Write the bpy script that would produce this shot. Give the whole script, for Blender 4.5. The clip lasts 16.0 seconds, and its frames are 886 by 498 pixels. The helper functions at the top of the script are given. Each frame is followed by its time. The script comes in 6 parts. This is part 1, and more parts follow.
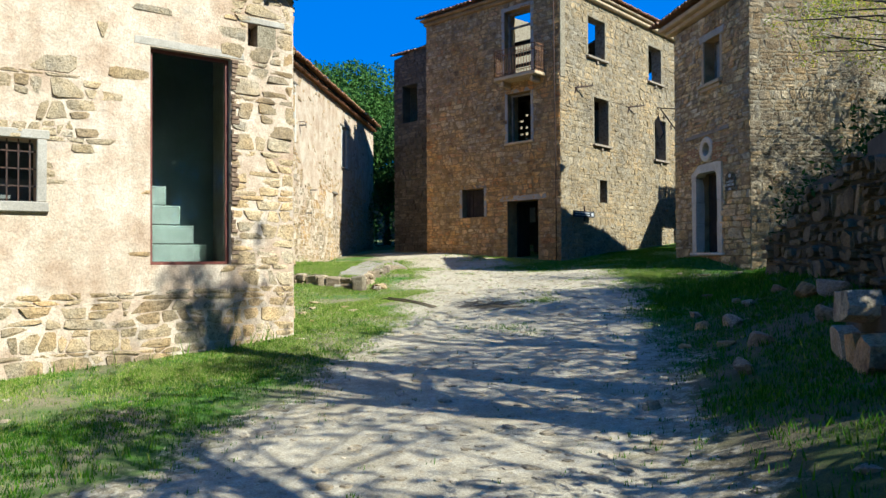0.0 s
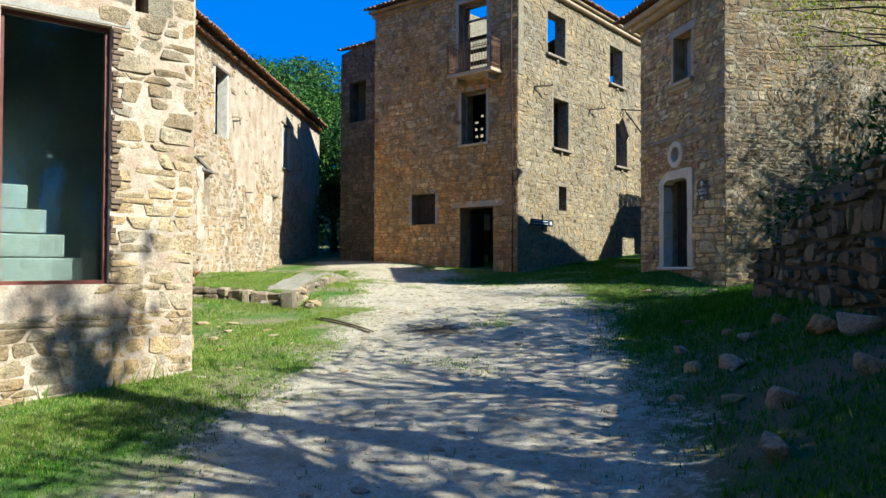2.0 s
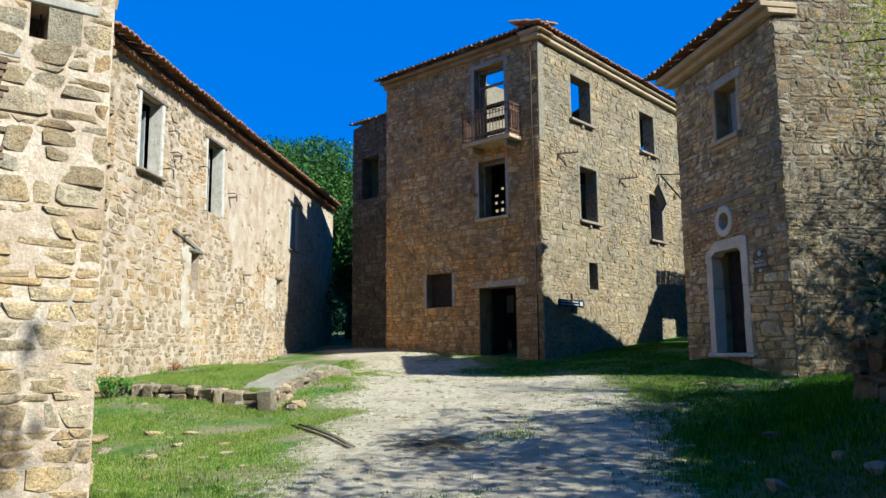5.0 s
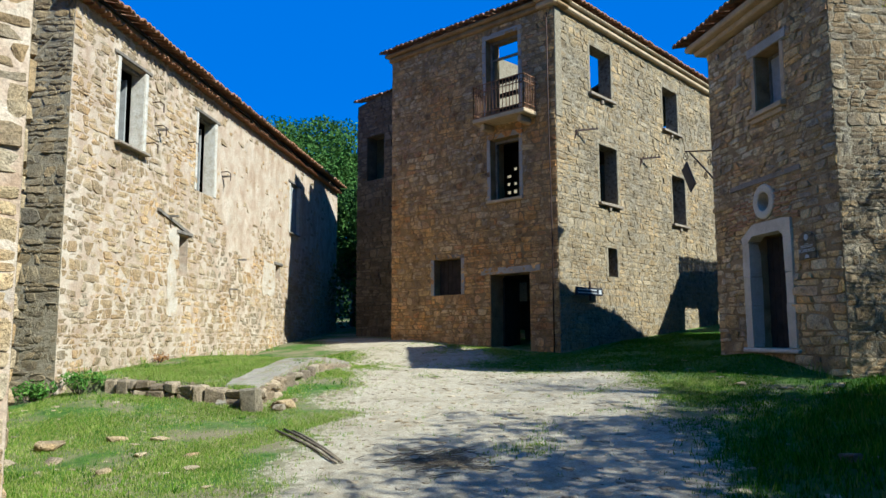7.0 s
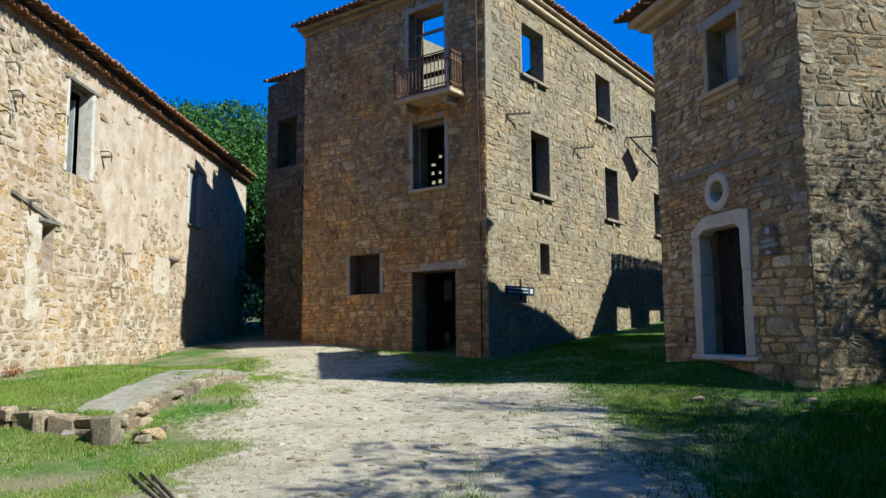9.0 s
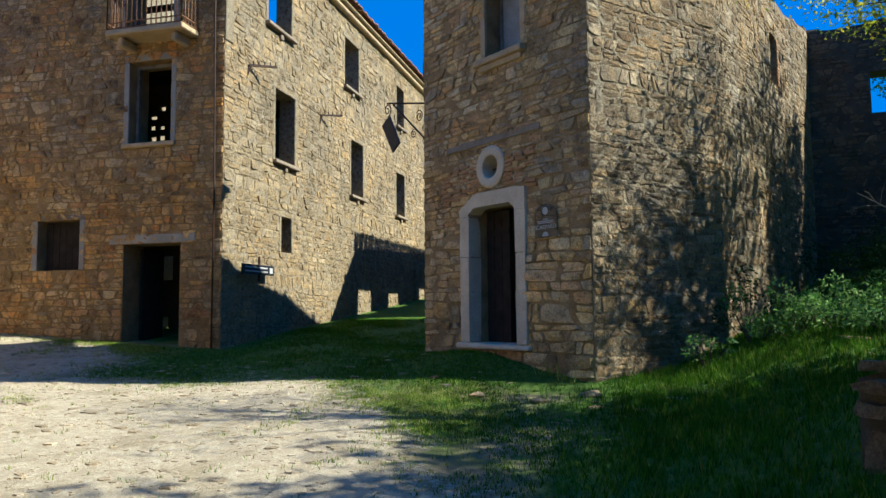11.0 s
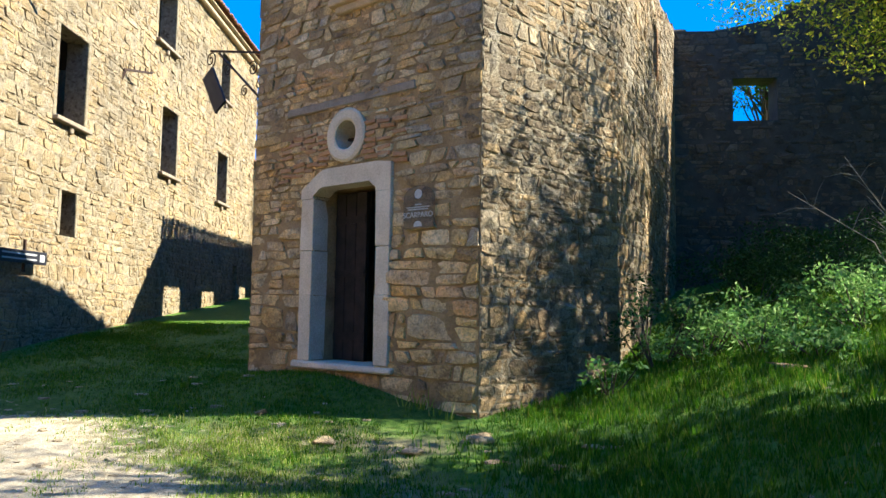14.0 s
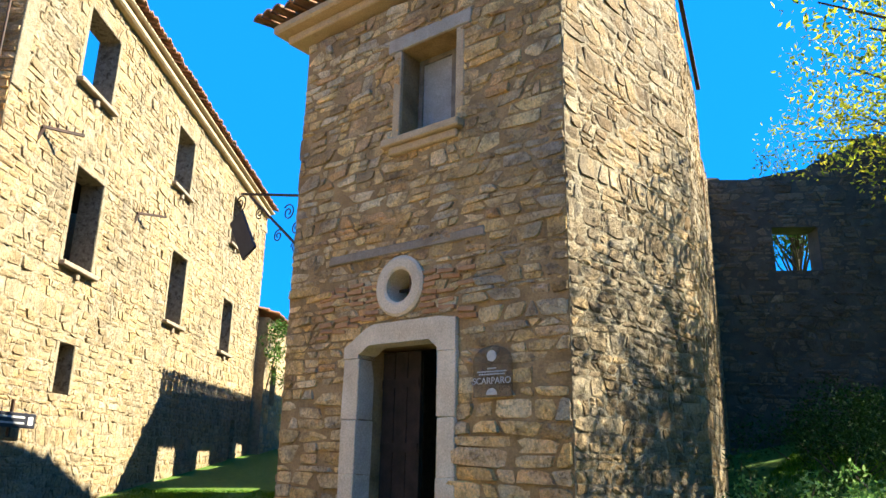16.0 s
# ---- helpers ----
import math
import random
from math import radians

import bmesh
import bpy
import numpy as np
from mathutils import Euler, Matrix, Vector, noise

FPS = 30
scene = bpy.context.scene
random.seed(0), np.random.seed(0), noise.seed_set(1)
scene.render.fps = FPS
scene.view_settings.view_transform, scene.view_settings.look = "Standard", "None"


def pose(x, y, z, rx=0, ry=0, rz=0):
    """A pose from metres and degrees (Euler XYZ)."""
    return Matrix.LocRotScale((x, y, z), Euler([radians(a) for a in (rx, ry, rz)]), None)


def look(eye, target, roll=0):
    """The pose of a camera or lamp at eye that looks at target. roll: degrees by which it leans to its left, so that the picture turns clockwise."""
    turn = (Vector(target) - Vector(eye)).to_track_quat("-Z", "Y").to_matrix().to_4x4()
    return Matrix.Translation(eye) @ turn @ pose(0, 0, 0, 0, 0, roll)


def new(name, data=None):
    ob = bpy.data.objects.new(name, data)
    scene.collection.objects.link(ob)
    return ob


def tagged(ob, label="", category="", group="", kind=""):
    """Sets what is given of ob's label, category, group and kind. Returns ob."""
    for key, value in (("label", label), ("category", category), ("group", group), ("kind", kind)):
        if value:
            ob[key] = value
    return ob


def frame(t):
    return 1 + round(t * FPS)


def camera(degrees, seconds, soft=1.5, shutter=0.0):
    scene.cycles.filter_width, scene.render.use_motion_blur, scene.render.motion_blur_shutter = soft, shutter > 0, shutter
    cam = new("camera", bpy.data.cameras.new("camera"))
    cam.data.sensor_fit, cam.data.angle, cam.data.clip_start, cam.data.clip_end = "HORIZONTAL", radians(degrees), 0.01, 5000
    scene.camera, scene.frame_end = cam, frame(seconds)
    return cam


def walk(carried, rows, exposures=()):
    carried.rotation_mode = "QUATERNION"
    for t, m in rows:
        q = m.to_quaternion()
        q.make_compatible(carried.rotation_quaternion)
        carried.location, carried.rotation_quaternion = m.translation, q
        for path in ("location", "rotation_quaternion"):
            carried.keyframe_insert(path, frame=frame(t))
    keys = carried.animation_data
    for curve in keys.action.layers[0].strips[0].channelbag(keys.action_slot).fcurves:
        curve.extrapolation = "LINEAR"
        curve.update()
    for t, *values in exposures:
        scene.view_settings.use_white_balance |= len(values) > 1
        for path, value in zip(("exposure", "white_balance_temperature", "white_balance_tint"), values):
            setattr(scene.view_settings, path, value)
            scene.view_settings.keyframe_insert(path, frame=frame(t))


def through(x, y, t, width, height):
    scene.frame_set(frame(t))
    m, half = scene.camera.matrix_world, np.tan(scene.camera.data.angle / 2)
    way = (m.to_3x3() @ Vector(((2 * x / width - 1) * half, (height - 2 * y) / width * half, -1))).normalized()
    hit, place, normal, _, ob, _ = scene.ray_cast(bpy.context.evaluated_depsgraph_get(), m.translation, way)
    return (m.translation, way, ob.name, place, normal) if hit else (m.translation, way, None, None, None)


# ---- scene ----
cam = camera(62.5, 16.0)
PATH = [
    (0, (0.639, -1.008, 1.685), (-0.715, 0.465, 1.713), -0.3),
    (0.5, (0.37, -0.427, 1.72), (-0.965, 1.061, 1.76), -0.3),
    (1, (0.08, 0.023, 1.762), (-1.248, 1.518, 1.801), 0.0),
    (1.5, (-0.25, 0.323, 1.872), (-1.548, 1.844, 1.922), 0.1),
    (2, (-0.544, 0.677, 1.881), (-1.804, 2.229, 1.922), 0.2),
    (2.5, (-0.804, 1.074, 1.944), (-2.059, 2.631, 1.979), 0.1),
    (3, (-1.153, 1.485, 1.996), (-2.415, 3.036, 2.045), 0.0),
    (3.5, (-1.43, 1.877, 2.003), (-2.683, 3.432, 2.106), 0.0),
    (4, (-1.513, 2.263, 1.973), (-2.79, 3.779, 2.236), -0.1),
    (6.5, (-2.564, 3.723, 2.096), (-3.906, 5.185, 2.344), -0.2),
    (7, (-2.775, 4.054, 2.126), (-4.111, 5.524, 2.357), -0.2),
    (7.5, (-2.961, 4.357, 2.182), (-4.3, 5.827, 2.393), -0.3),
    (8, (-3.317, 4.691, 2.212), (-4.627, 6.185, 2.436), -0.2),
    (8.5, (-3.697, 5.208, 2.234), (-4.945, 6.755, 2.458), -0.3),
    (9, (-4.037, 5.679, 2.299), (-5.21, 7.283, 2.52), -0.5),
    (9.5, (-4.577, 6.048, 2.408), (-5.472, 7.822, 2.638), -1.5),
    (12, (-5.656, 8.182, 2.38), (-6.037, 10.138, 2.544), 0.4),
    (12.5, (-5.774, 8.699, 2.399), (-6.037, 10.675, 2.571), 0.6),
    (13, (-5.885, 9.072, 2.382), (-6.02, 11.062, 2.528), 0.6),
    (13.5, (-6.085, 9.387, 2.466), (-6.199, 11.378, 2.613), 0.7),
    (14, (-6.268, 9.686, 2.504), (-6.288, 11.679, 2.67), 0.9),
    (14.5, (-6.522, 9.96, 2.548), (-6.521, 11.948, 2.775), 0.8),
    (15, (-6.67, 10.269, 2.681), (-6.666, 12.244, 2.998), 0.9),
    (15.5, (-6.878, 10.512, 2.722), (-6.893, 12.47, 3.129), 1.2),
    (16, (-7.145, 10.808, 2.836), (-7.14, 12.73, 3.39), 1.1),
]
EXPOSURE = [(0, 1.18, 5500, 1), (2.5, 1.24, 5450, 1), (4.0, 1.12, 5400, 1), (7.0, 0.98, 5300, 1), (9.5, 0.95, 5350, 2), (12.0, 1.46, 6350, 2), (13.0, 1.70, 6500, 3), (14.0, 2.05, 6250, 5), (14.7, 2.25, 6350, 5), (15.3, 2.32, 6750, 5), (16.0, 2.32, 6850, 4)]
walk(cam, [(t, look(eye, target, roll)) for t, eye, target, roll in PATH], EXPOSURE)

# ---- world, sun ----
SUN = Vector((0.985, 0.092, 0.0)).normalized() * math.cos(radians(41)) + Vector((0, 0, math.sin(radians(41))))
world = bpy.data.worlds.new("sky")
scene.world = world
world.use_nodes = True
wn = world.node_tree
sky = wn.nodes.new("ShaderNodeTexSky")
sky.sky_type = "NISHITA"
sky.sun_disc = False
sky.sun_elevation = radians(41)
sky.sun_rotation = math.atan2(SUN.x, SUN.y)
sky.altitude, sky.air_density, sky.dust_density, sky.ozone_density = 300, 1.0, 0.0, 4.0
wn.nodes["Background"].inputs["Strength"].default_value = 0.05
tone = wn.nodes.new("ShaderNodeHueSaturation")
tone.inputs["Saturation"].default_value = 2.0
tone.inputs["Value"].default_value = 0.88
wn.links.new(sky.outputs[0], tone.inputs["Color"])
clear = wn.nodes.new("ShaderNodeMix")
clear.data_type = "RGBA"
clear.inputs["Factor"].default_value = 0.72
clear.inputs[7].default_value = (0.05, 2.1, 8.2, 1.0)
wn.links.new(tone.outputs[0], clear.inputs[6])
wn.links.new(clear.outputs[2], wn.nodes["Background"].inputs["Color"])
sun_data = bpy.data.lights.new("sun", "SUN")
sun_data.energy, sun_data.angle, sun_data.color = 5.0, radians(0.55), (1.0, 0.95, 0.83)
sun_ob = new("sun", sun_data)
sun_ob.matrix_world = look((20, 10, 40), Vector((20, 10, 40)) - SUN)


# ---- materials ----
def mat(name, rough=0.9, metal=0.0):
    m = bpy.data.materials.new(name)
    m.use_nodes = True
    b = m.node_tree.nodes["Principled BSDF"]
    b.inputs["Roughness"].default_value, b.inputs["Metallic"].default_value = rough, metal
    b.inputs["Specular IOR Level"].default_value = 0.25
    return m, m.node_tree, b


def node(nt, kind, **kw):
    n = nt.nodes.new(kind)
    for k, v in kw.items():
        if k in n.inputs:
            n.inputs[k].default_value = v
    return n


def noise_tex(nt, scale, detail=4.0, rough=0.6, coord=None, stretch=None):
    n = node(nt, "ShaderNodeTexNoise", Scale=scale, Detail=detail, Roughness=rough)
    c = coord if coord is not None else world_coord(nt)
    if stretch:
        mp = nt.nodes.new("ShaderNodeMapping")
        mp.inputs["Scale"].default_value = stretch
        nt.links.new(c, mp.inputs["Vector"])
        c = mp.outputs["Vector"]
    nt.links.new(c, n.inputs["Vector"])
    return n.outputs["Fac"]


def world_coord(nt):
    for n in nt.nodes:
        if n.bl_idname == "ShaderNodeNewGeometry":
            return n.outputs["Position"]
    return nt.nodes.new("ShaderNodeNewGeometry").outputs["Position"]


def ramp(nt, fac, stops, interp="LINEAR"):
    r = nt.nodes.new("ShaderNodeValToRGB")
    r.color_ramp.interpolation = interp
    e = r.color_ramp.elements
    while len(e) < len(stops):
        e.new(0.5)
    for el, (p, c) in zip(e, stops):
        el.position, el.color = p, (*c, 1.0)
    nt.links.new(fac, r.inputs[0])
    return r.outputs["Color"]


def mix(nt, a, b, fac, mode="MIX"):
    m = nt.nodes.new("ShaderNodeMix")
    m.data_type, m.blend_type = "RGBA", mode
    for sock, v in ((m.inputs["Factor"], fac), (m.inputs[6], a), (m.inputs[7], b)):
        if isinstance(v, (int, float)):
            sock.default_value = v
        elif isinstance(v, tuple):
            sock.default_value = (*v, 1.0)
        else:
            nt.links.new(v, sock)
    return m.outputs[2]


def bump(nt, b, height, strength=0.5, dist=0.02):
    n = node(nt, "ShaderNodeBump", Strength=strength, Distance=dist)
    nt.links.new(height, n.inputs["Height"])
    nt.links.new(n.outputs["Normal"], b.inputs["Normal"])


def rough_surface(name, stops, scale=6.0, fine=60.0, rough=0.92, bumps=0.6, dist=0.012, dirt=None, spread=0.35, streak=0.0):
    """A weathered surface: a broad tone, a fine grain and relief."""
    m, nt, b = mat(name, rough)
    broad = ramp(nt, noise_tex(nt, scale, 5.0), [(p, tuple(v * WEATHER for v in c)) for p, c in stops])
    grain = noise_tex(nt, fine, 4.0, 0.7)
    g = ramp(nt, grain, [(0.3, (1 - spread,) * 3), (0.7, (1 + spread,) * 3)])
    col = mix(nt, broad, g, 0.7, "MULTIPLY")
    if dirt:
        col = mix(nt, col, dirt[0], ramp(nt, noise_tex(nt, dirt[1], 6.0, 0.65), [(dirt[2], (0, 0, 0)), (dirt[2] + 0.12, (1, 1, 1))]))
    if streak:
        run = ramp(nt, noise_tex(nt, 1.0, 5.0, 0.65, stretch=(1.9, 1.9, 0.9)), [(0.36, (0.74, 0.64, 0.53)), (0.62, (1.1, 1.08, 1.05))])
        col = mix(nt, col, run, streak, "MULTIPLY")
    nt.links.new(col, b.inputs["Base Color"])
    bump(nt, b, mixed_height(nt, grain, noise_tex(nt, scale * 3, 4.0)), bumps, dist)
    return m


def mixed_height(nt, a, c):
    m = nt.nodes.new("ShaderNodeMath")
    m.operation = "MULTIPLY_ADD"
    m.inputs[1].default_value = 0.5
    nt.links.new(a, m.inputs[0])
    nt.links.new(c, m.inputs[2])
    return m.outputs[0]


WEATHER = 0.61


def stone_mat(name, stops, joined, stain=0.45, gain=1.0, bed=None, rust=0.0, soot=0.0):
    """Rubble: every stone has a tone of its own, with stains and grain over it."""
    m, nt, b = mat(name, 0.9)
    if joined:
        geo = nt.nodes.new("ShaderNodeNewGeometry")
        rnd = geo.outputs["Random Per Island"]
    else:
        rnd = nt.nodes.new("ShaderNodeObjectInfo").outputs["Random"]
    shades = [(p, tuple(min(0.9, v * gain * WEATHER) for v in c)) for p, c in stops]
    tone = ramp(nt, rnd, shades, "LINEAR")
    tone = mix(nt, tone, ramp(nt, noise_tex(nt, 2.1, 5.0, 0.7), [(0.25 + 0.5 * p, c) for p, c in shades]), 0.25)
    grain = noise_tex(nt, 38.0, 5.0, 0.7)
    g = ramp(nt, grain, [(0.28, (0.42,) * 3), (0.5, (0.98,) * 3), (0.72, (1.42,) * 3)])
    col = mix(nt, tone, g, 0.85, "MULTIPLY")
    pits = ramp(nt, noise_tex(nt, 17.0, 6.0, 0.75), [(0.36, (0.26, 0.22, 0.18)), (0.46, (1.0, 1.0, 1.0)), (0.60, (1.0, 1.0, 1.0)), (0.70, (1.35, 1.31, 1.24))])
    col = mix(nt, col, pits, 0.62, "MULTIPLY")
    mid = ramp(nt, noise_tex(nt, 7.0, 4.0), [(0.3, (0.72, 0.68, 0.62)), (0.7, (1.15, 1.12, 1.08))])
    col = mix(nt, col, mid, 0.7, "MULTIPLY")
    if bed:
        smear = ramp(nt, noise_tex(nt, 5.5, 7.0, 0.72), [(0.55, (0, 0, 0)), (0.64, (1, 1, 1))])
        earth = ramp(nt, grain, [(0.3, tuple(v * WEATHER * 0.55 for v in bed)), (0.7, tuple(v * WEATHER for v in bed))])
        col = mix(nt, col, earth, mix(nt, (0, 0, 0), smear, 0.6))
    lichen = ramp(nt, noise_tex(nt, 1.3, 6.0, 0.7), [(0.52, (0, 0, 0)), (0.66, (1, 1, 1))])
    col = mix(nt, col, (0.16, 0.14, 0.11), mix(nt, (0, 0, 0), lichen, stain))
    drift = ramp(nt, noise_tex(nt, 0.55, 3.0), [(0.32, (0.72, 0.70, 0.70)), (0.68, (1.24, 1.12, 0.96))])
    col = mix(nt, col, drift, 1.0, "MULTIPLY")
    if rust:
        warm = ramp(nt, noise_tex(nt, 0.9, 6.0, 0.62, stretch=(1.0, 1.0, 0.7)), [(0.46, (0.92, 0.97, 1.02)), (0.56, (1.14, 1.0, 0.74)), (0.66, (1.24, 0.93, 0.52))])
        col = mix(nt, col, warm, rust, "MULTIPLY")
    if soot:
        grime = ramp(nt, noise_tex(nt, 2.9, 8.0, 0.7), [(0.36, (0.42, 0.40, 0.40)), (0.50, (1.0, 1.0, 1.0)), (0.64, (1.22, 1.18, 1.12))])
        col = mix(nt, col, grime, soot, "MULTIPLY")
    nt.links.new(col, b.inputs["Base Color"])
    bump(nt, b, mixed_height(nt, grain, noise_tex(nt, 14.0, 6.0, 0.7)), 1.0, 0.035)
    return m


TAN = [(0.0, (0.23, 0.155, 0.085)), (0.2, (0.40, 0.29, 0.165)), (0.42, (0.56, 0.43, 0.26)), (0.58, (0.40, 0.35, 0.27)), (0.72, (0.62, 0.44, 0.22)), (0.86, (0.70, 0.60, 0.44)), (1.0, (0.84, 0.75, 0.58))]
KERB_GREY = [(0.0, (0.24, 0.185, 0.125)), (0.5, (0.42, 0.34, 0.24)), (1.0, (0.58, 0.49, 0.36))]
COATED = [(0.0, (0.52, 0.38, 0.22)), (0.25, (0.64, 0.48, 0.29)), (0.5, (0.71, 0.57, 0.37)), (0.7, (0.64, 0.53, 0.37)), (0.85, (0.74, 0.53, 0.30)), (1.0, (0.82, 0.71, 0.53))]
WARM = [(0.0, (0.22, 0.15, 0.09)), (0.14, (0.50, 0.32, 0.13)), (0.3, (0.74, 0.50, 0.21)), (0.42, (0.40, 0.33, 0.24)), (0.55, (0.68, 0.41, 0.15)), (0.68, (0.70, 0.56, 0.36)), (0.78, (0.56, 0.27, 0.10)), (0.88, (0.55, 0.43, 0.27)), (1.0, (0.84, 0.66, 0.40))]
PALE = [(0.0, (0.36, 0.26, 0.15)), (0.25, (0.52, 0.41, 0.25)), (0.5, (0.60, 0.485, 0.32)), (0.7, (0.47, 0.42, 0.33)), (0.85, (0.62, 0.45, 0.24)), (1.0, (0.66, 0.57, 0.43))]
FIELD = [(0.0, (0.10, 0.078, 0.045)), (0.3, (0.21, 0.165, 0.095)), (0.55, (0.30, 0.245, 0.15)), (0.75, (0.20, 0.175, 0.12)), (1.0, (0.42, 0.34, 0.20))]
WEATHERED = [(0.0, (0.31, 0.235, 0.13)), (0.25, (0.42, 0.335, 0.20)), (0.5, (0.50, 0.405, 0.25)), (0.7, (0.40, 0.35, 0.26)), (0.85, (0.55, 0.41, 0.22)), (1.0, (0.60, 0.52, 0.37))]
OCHRE = [(0.0, (0.34, 0.24, 0.13)), (0.14, (0.82, 0.60, 0.28)), (0.3, (1.06, 0.84, 0.46)), (0.42, (0.52, 0.47, 0.38)), (0.55, (0.95, 0.68, 0.30)), (0.66, (0.70, 0.63, 0.50)), (0.76, (0.76, 0.45, 0.20)), (0.82, (0.44, 0.36, 0.26)), (0.9, (0.92, 0.76, 0.50)), (1.0, (1.12, 0.96, 0.66))]
# Dark stone for walls in deep shade; the shade is in the palette.
SHADOWED = [(0.0, (0.10, 0.082, 0.06)), (0.5, (0.17, 0.143, 0.106)), (1.0, (0.27, 0.232, 0.17))]
BED = {"tan": (0.46, 0.33, 0.18), "warm": (0.52, 0.32, 0.13), "ochre": (0.92, 0.58, 0.25), "pale": (0.66, 0.52, 0.34), "weathered": (0.52, 0.42, 0.27), "coated": (0.64, 0.49, 0.31)}
STONE = {}
for kind, shades in (("tan", TAN), ("warm", WARM), ("ochre", OCHRE), ("pale", PALE), ("weathered", WEATHERED), ("shadowed", SHADOWED), ("coated", COATED), ("kerb", KERB_GREY), ("field", FIELD)):
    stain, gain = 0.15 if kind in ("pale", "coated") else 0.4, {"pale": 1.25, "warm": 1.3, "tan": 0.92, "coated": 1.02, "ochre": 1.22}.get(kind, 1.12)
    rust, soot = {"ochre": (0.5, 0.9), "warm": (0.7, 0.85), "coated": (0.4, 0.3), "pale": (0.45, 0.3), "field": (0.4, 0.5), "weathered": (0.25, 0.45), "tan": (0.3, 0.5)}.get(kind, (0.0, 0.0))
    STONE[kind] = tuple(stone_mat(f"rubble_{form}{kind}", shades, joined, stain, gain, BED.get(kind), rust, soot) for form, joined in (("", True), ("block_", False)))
MORTAR = rough_surface("lime_mortar", [(0.3, (0.30, 0.23, 0.14)), (0.7, (0.50, 0.41, 0.27))], 11.0, 45.0, dist=0.03, bumps=1.0)
MORTAR_BROWN = rough_surface("brown_earth_mortar", [(0.3, (0.28, 0.17, 0.07)), (0.7, (0.50, 0.32, 0.14))], 3.0, 45.0, dirt=((0.14, 0.09, 0.045), 12.0, 0.57))
MORTAR_OCHRE = rough_surface("ochre_earth_mortar", [(0.3, (0.30, 0.185, 0.08)), (0.7, (0.66, 0.43, 0.20))], 3.0, 40.0, dirt=((0.20, 0.12, 0.06), 12.0, 0.60), dist=0.03, bumps=1.0)
MORTAR_PITTED = rough_surface("pitted_lime_mortar", [(0.3, (0.32, 0.245, 0.15)), (0.7, (0.52, 0.43, 0.29))], 11.0, 45.0, dist=0.03, bumps=1.0, dirt=((0.10, 0.07, 0.04), 10.0, 0.51))
MORTAR_DARK = rough_surface("earth_mortar", [(0.3, (0.14, 0.10, 0.06)), (0.7, (0.26, 0.19, 0.115))], 3.0, 45.0)
# Near-black joints: mossy on the field wall, shade on wing and ruin.
MOSS_SHADE_EARTH = rough_surface("mossy_shade_earth_mortar", [(0.3, (0.07, 0.06, 0.045)), (0.7, (0.15, 0.13, 0.10))], 3.0, 45.0)
LIMEWASH = rough_surface("flaking_white_limewash", [(0.3, (0.62, 0.51, 0.38)), (0.5, (0.80, 0.70, 0.56)), (0.7, (0.88, 0.80, 0.68))], 7.0, 40.0, bumps=0.6, dist=0.02, dirt=((0.46, 0.36, 0.25), 5.0, 0.60))
PLASTER_PALE = rough_surface("pale_plaster", [(0.25, (0.60, 0.44, 0.29)), (0.5, (0.80, 0.65, 0.48)), (0.7, (0.86, 0.73, 0.57))], 3.2, 34.0, bumps=0.8, dist=0.03, dirt=((0.50, 0.36, 0.22), 6.0, 0.55))
PLASTER = rough_surface("old_plaster", [(0.25, (0.58, 0.40, 0.26)), (0.45, (0.74, 0.56, 0.40)), (0.6, (0.82, 0.67, 0.50)), (0.75, (0.68, 0.46, 0.31))], 2.6, 34.0, bumps=0.8, dist=0.03, dirt=((0.40, 0.34, 0.27), 1.1, 0.60), streak=0.6)
RENDER_COAT = rough_surface("smooth_grey_render", [(0.3, (0.40, 0.36, 0.31)), (0.7, (0.52, 0.47, 0.40))], 4.0, 60.0, bumps=0.3)
DOOR_STONE = rough_surface("pale_dressed_limestone", [(0.3, (0.78, 0.62, 0.43)), (0.7, (1.05, 0.88, 0.64))], 3.0, 55.0, bumps=0.5, dirt=((0.45, 0.38, 0.29), 4.5, 0.60))
TRIM_STONE = rough_surface("dressed_limestone", [(0.3, (0.44, 0.375, 0.29)), (0.7, (0.64, 0.56, 0.45))], 3.0, 55.0, bumps=0.5, dirt=((0.27, 0.23, 0.18), 4.5, 0.56))
SILL_STONE = rough_surface("brown_sill_stone", [(0.3, (0.30, 0.225, 0.15)), (0.7, (0.50, 0.40, 0.29))], 4.0, 55.0, bumps=0.6)
CORNICE = rough_surface("ochre_cornice", [(0.3, (0.60, 0.42, 0.23)), (0.7, (0.78, 0.57, 0.34))], 3.0, 50.0, bumps=0.6, dirt=((0.30, 0.21, 0.12), 5.0, 0.60))
TILE = rough_surface("clay_roof_tile", [(0.25, (0.30, 0.135, 0.07)), (0.5, (0.50, 0.235, 0.115)), (0.8, (0.62, 0.37, 0.21))], 5.0, 60.0, dirt=((0.17, 0.135, 0.095), 3.0, 0.55))
WOOD = rough_surface("grey_weathered_wood", [(0.3, (0.17, 0.135, 0.10)), (0.7, (0.36, 0.30, 0.235))], 6.0, 70.0, bumps=0.4)
WOOD_DARK = rough_surface("dark_brown_wood", [(0.3, (0.022, 0.016, 0.012)), (0.7, (0.055, 0.038, 0.028))], 5.0, 60.0, bumps=0.4)
WOOD_PALE = rough_surface("bleached_shutter_wood", [(0.3, (0.36, 0.34, 0.31)), (0.7, (0.52, 0.50, 0.46))], 5.0, 60.0, bumps=0.3)
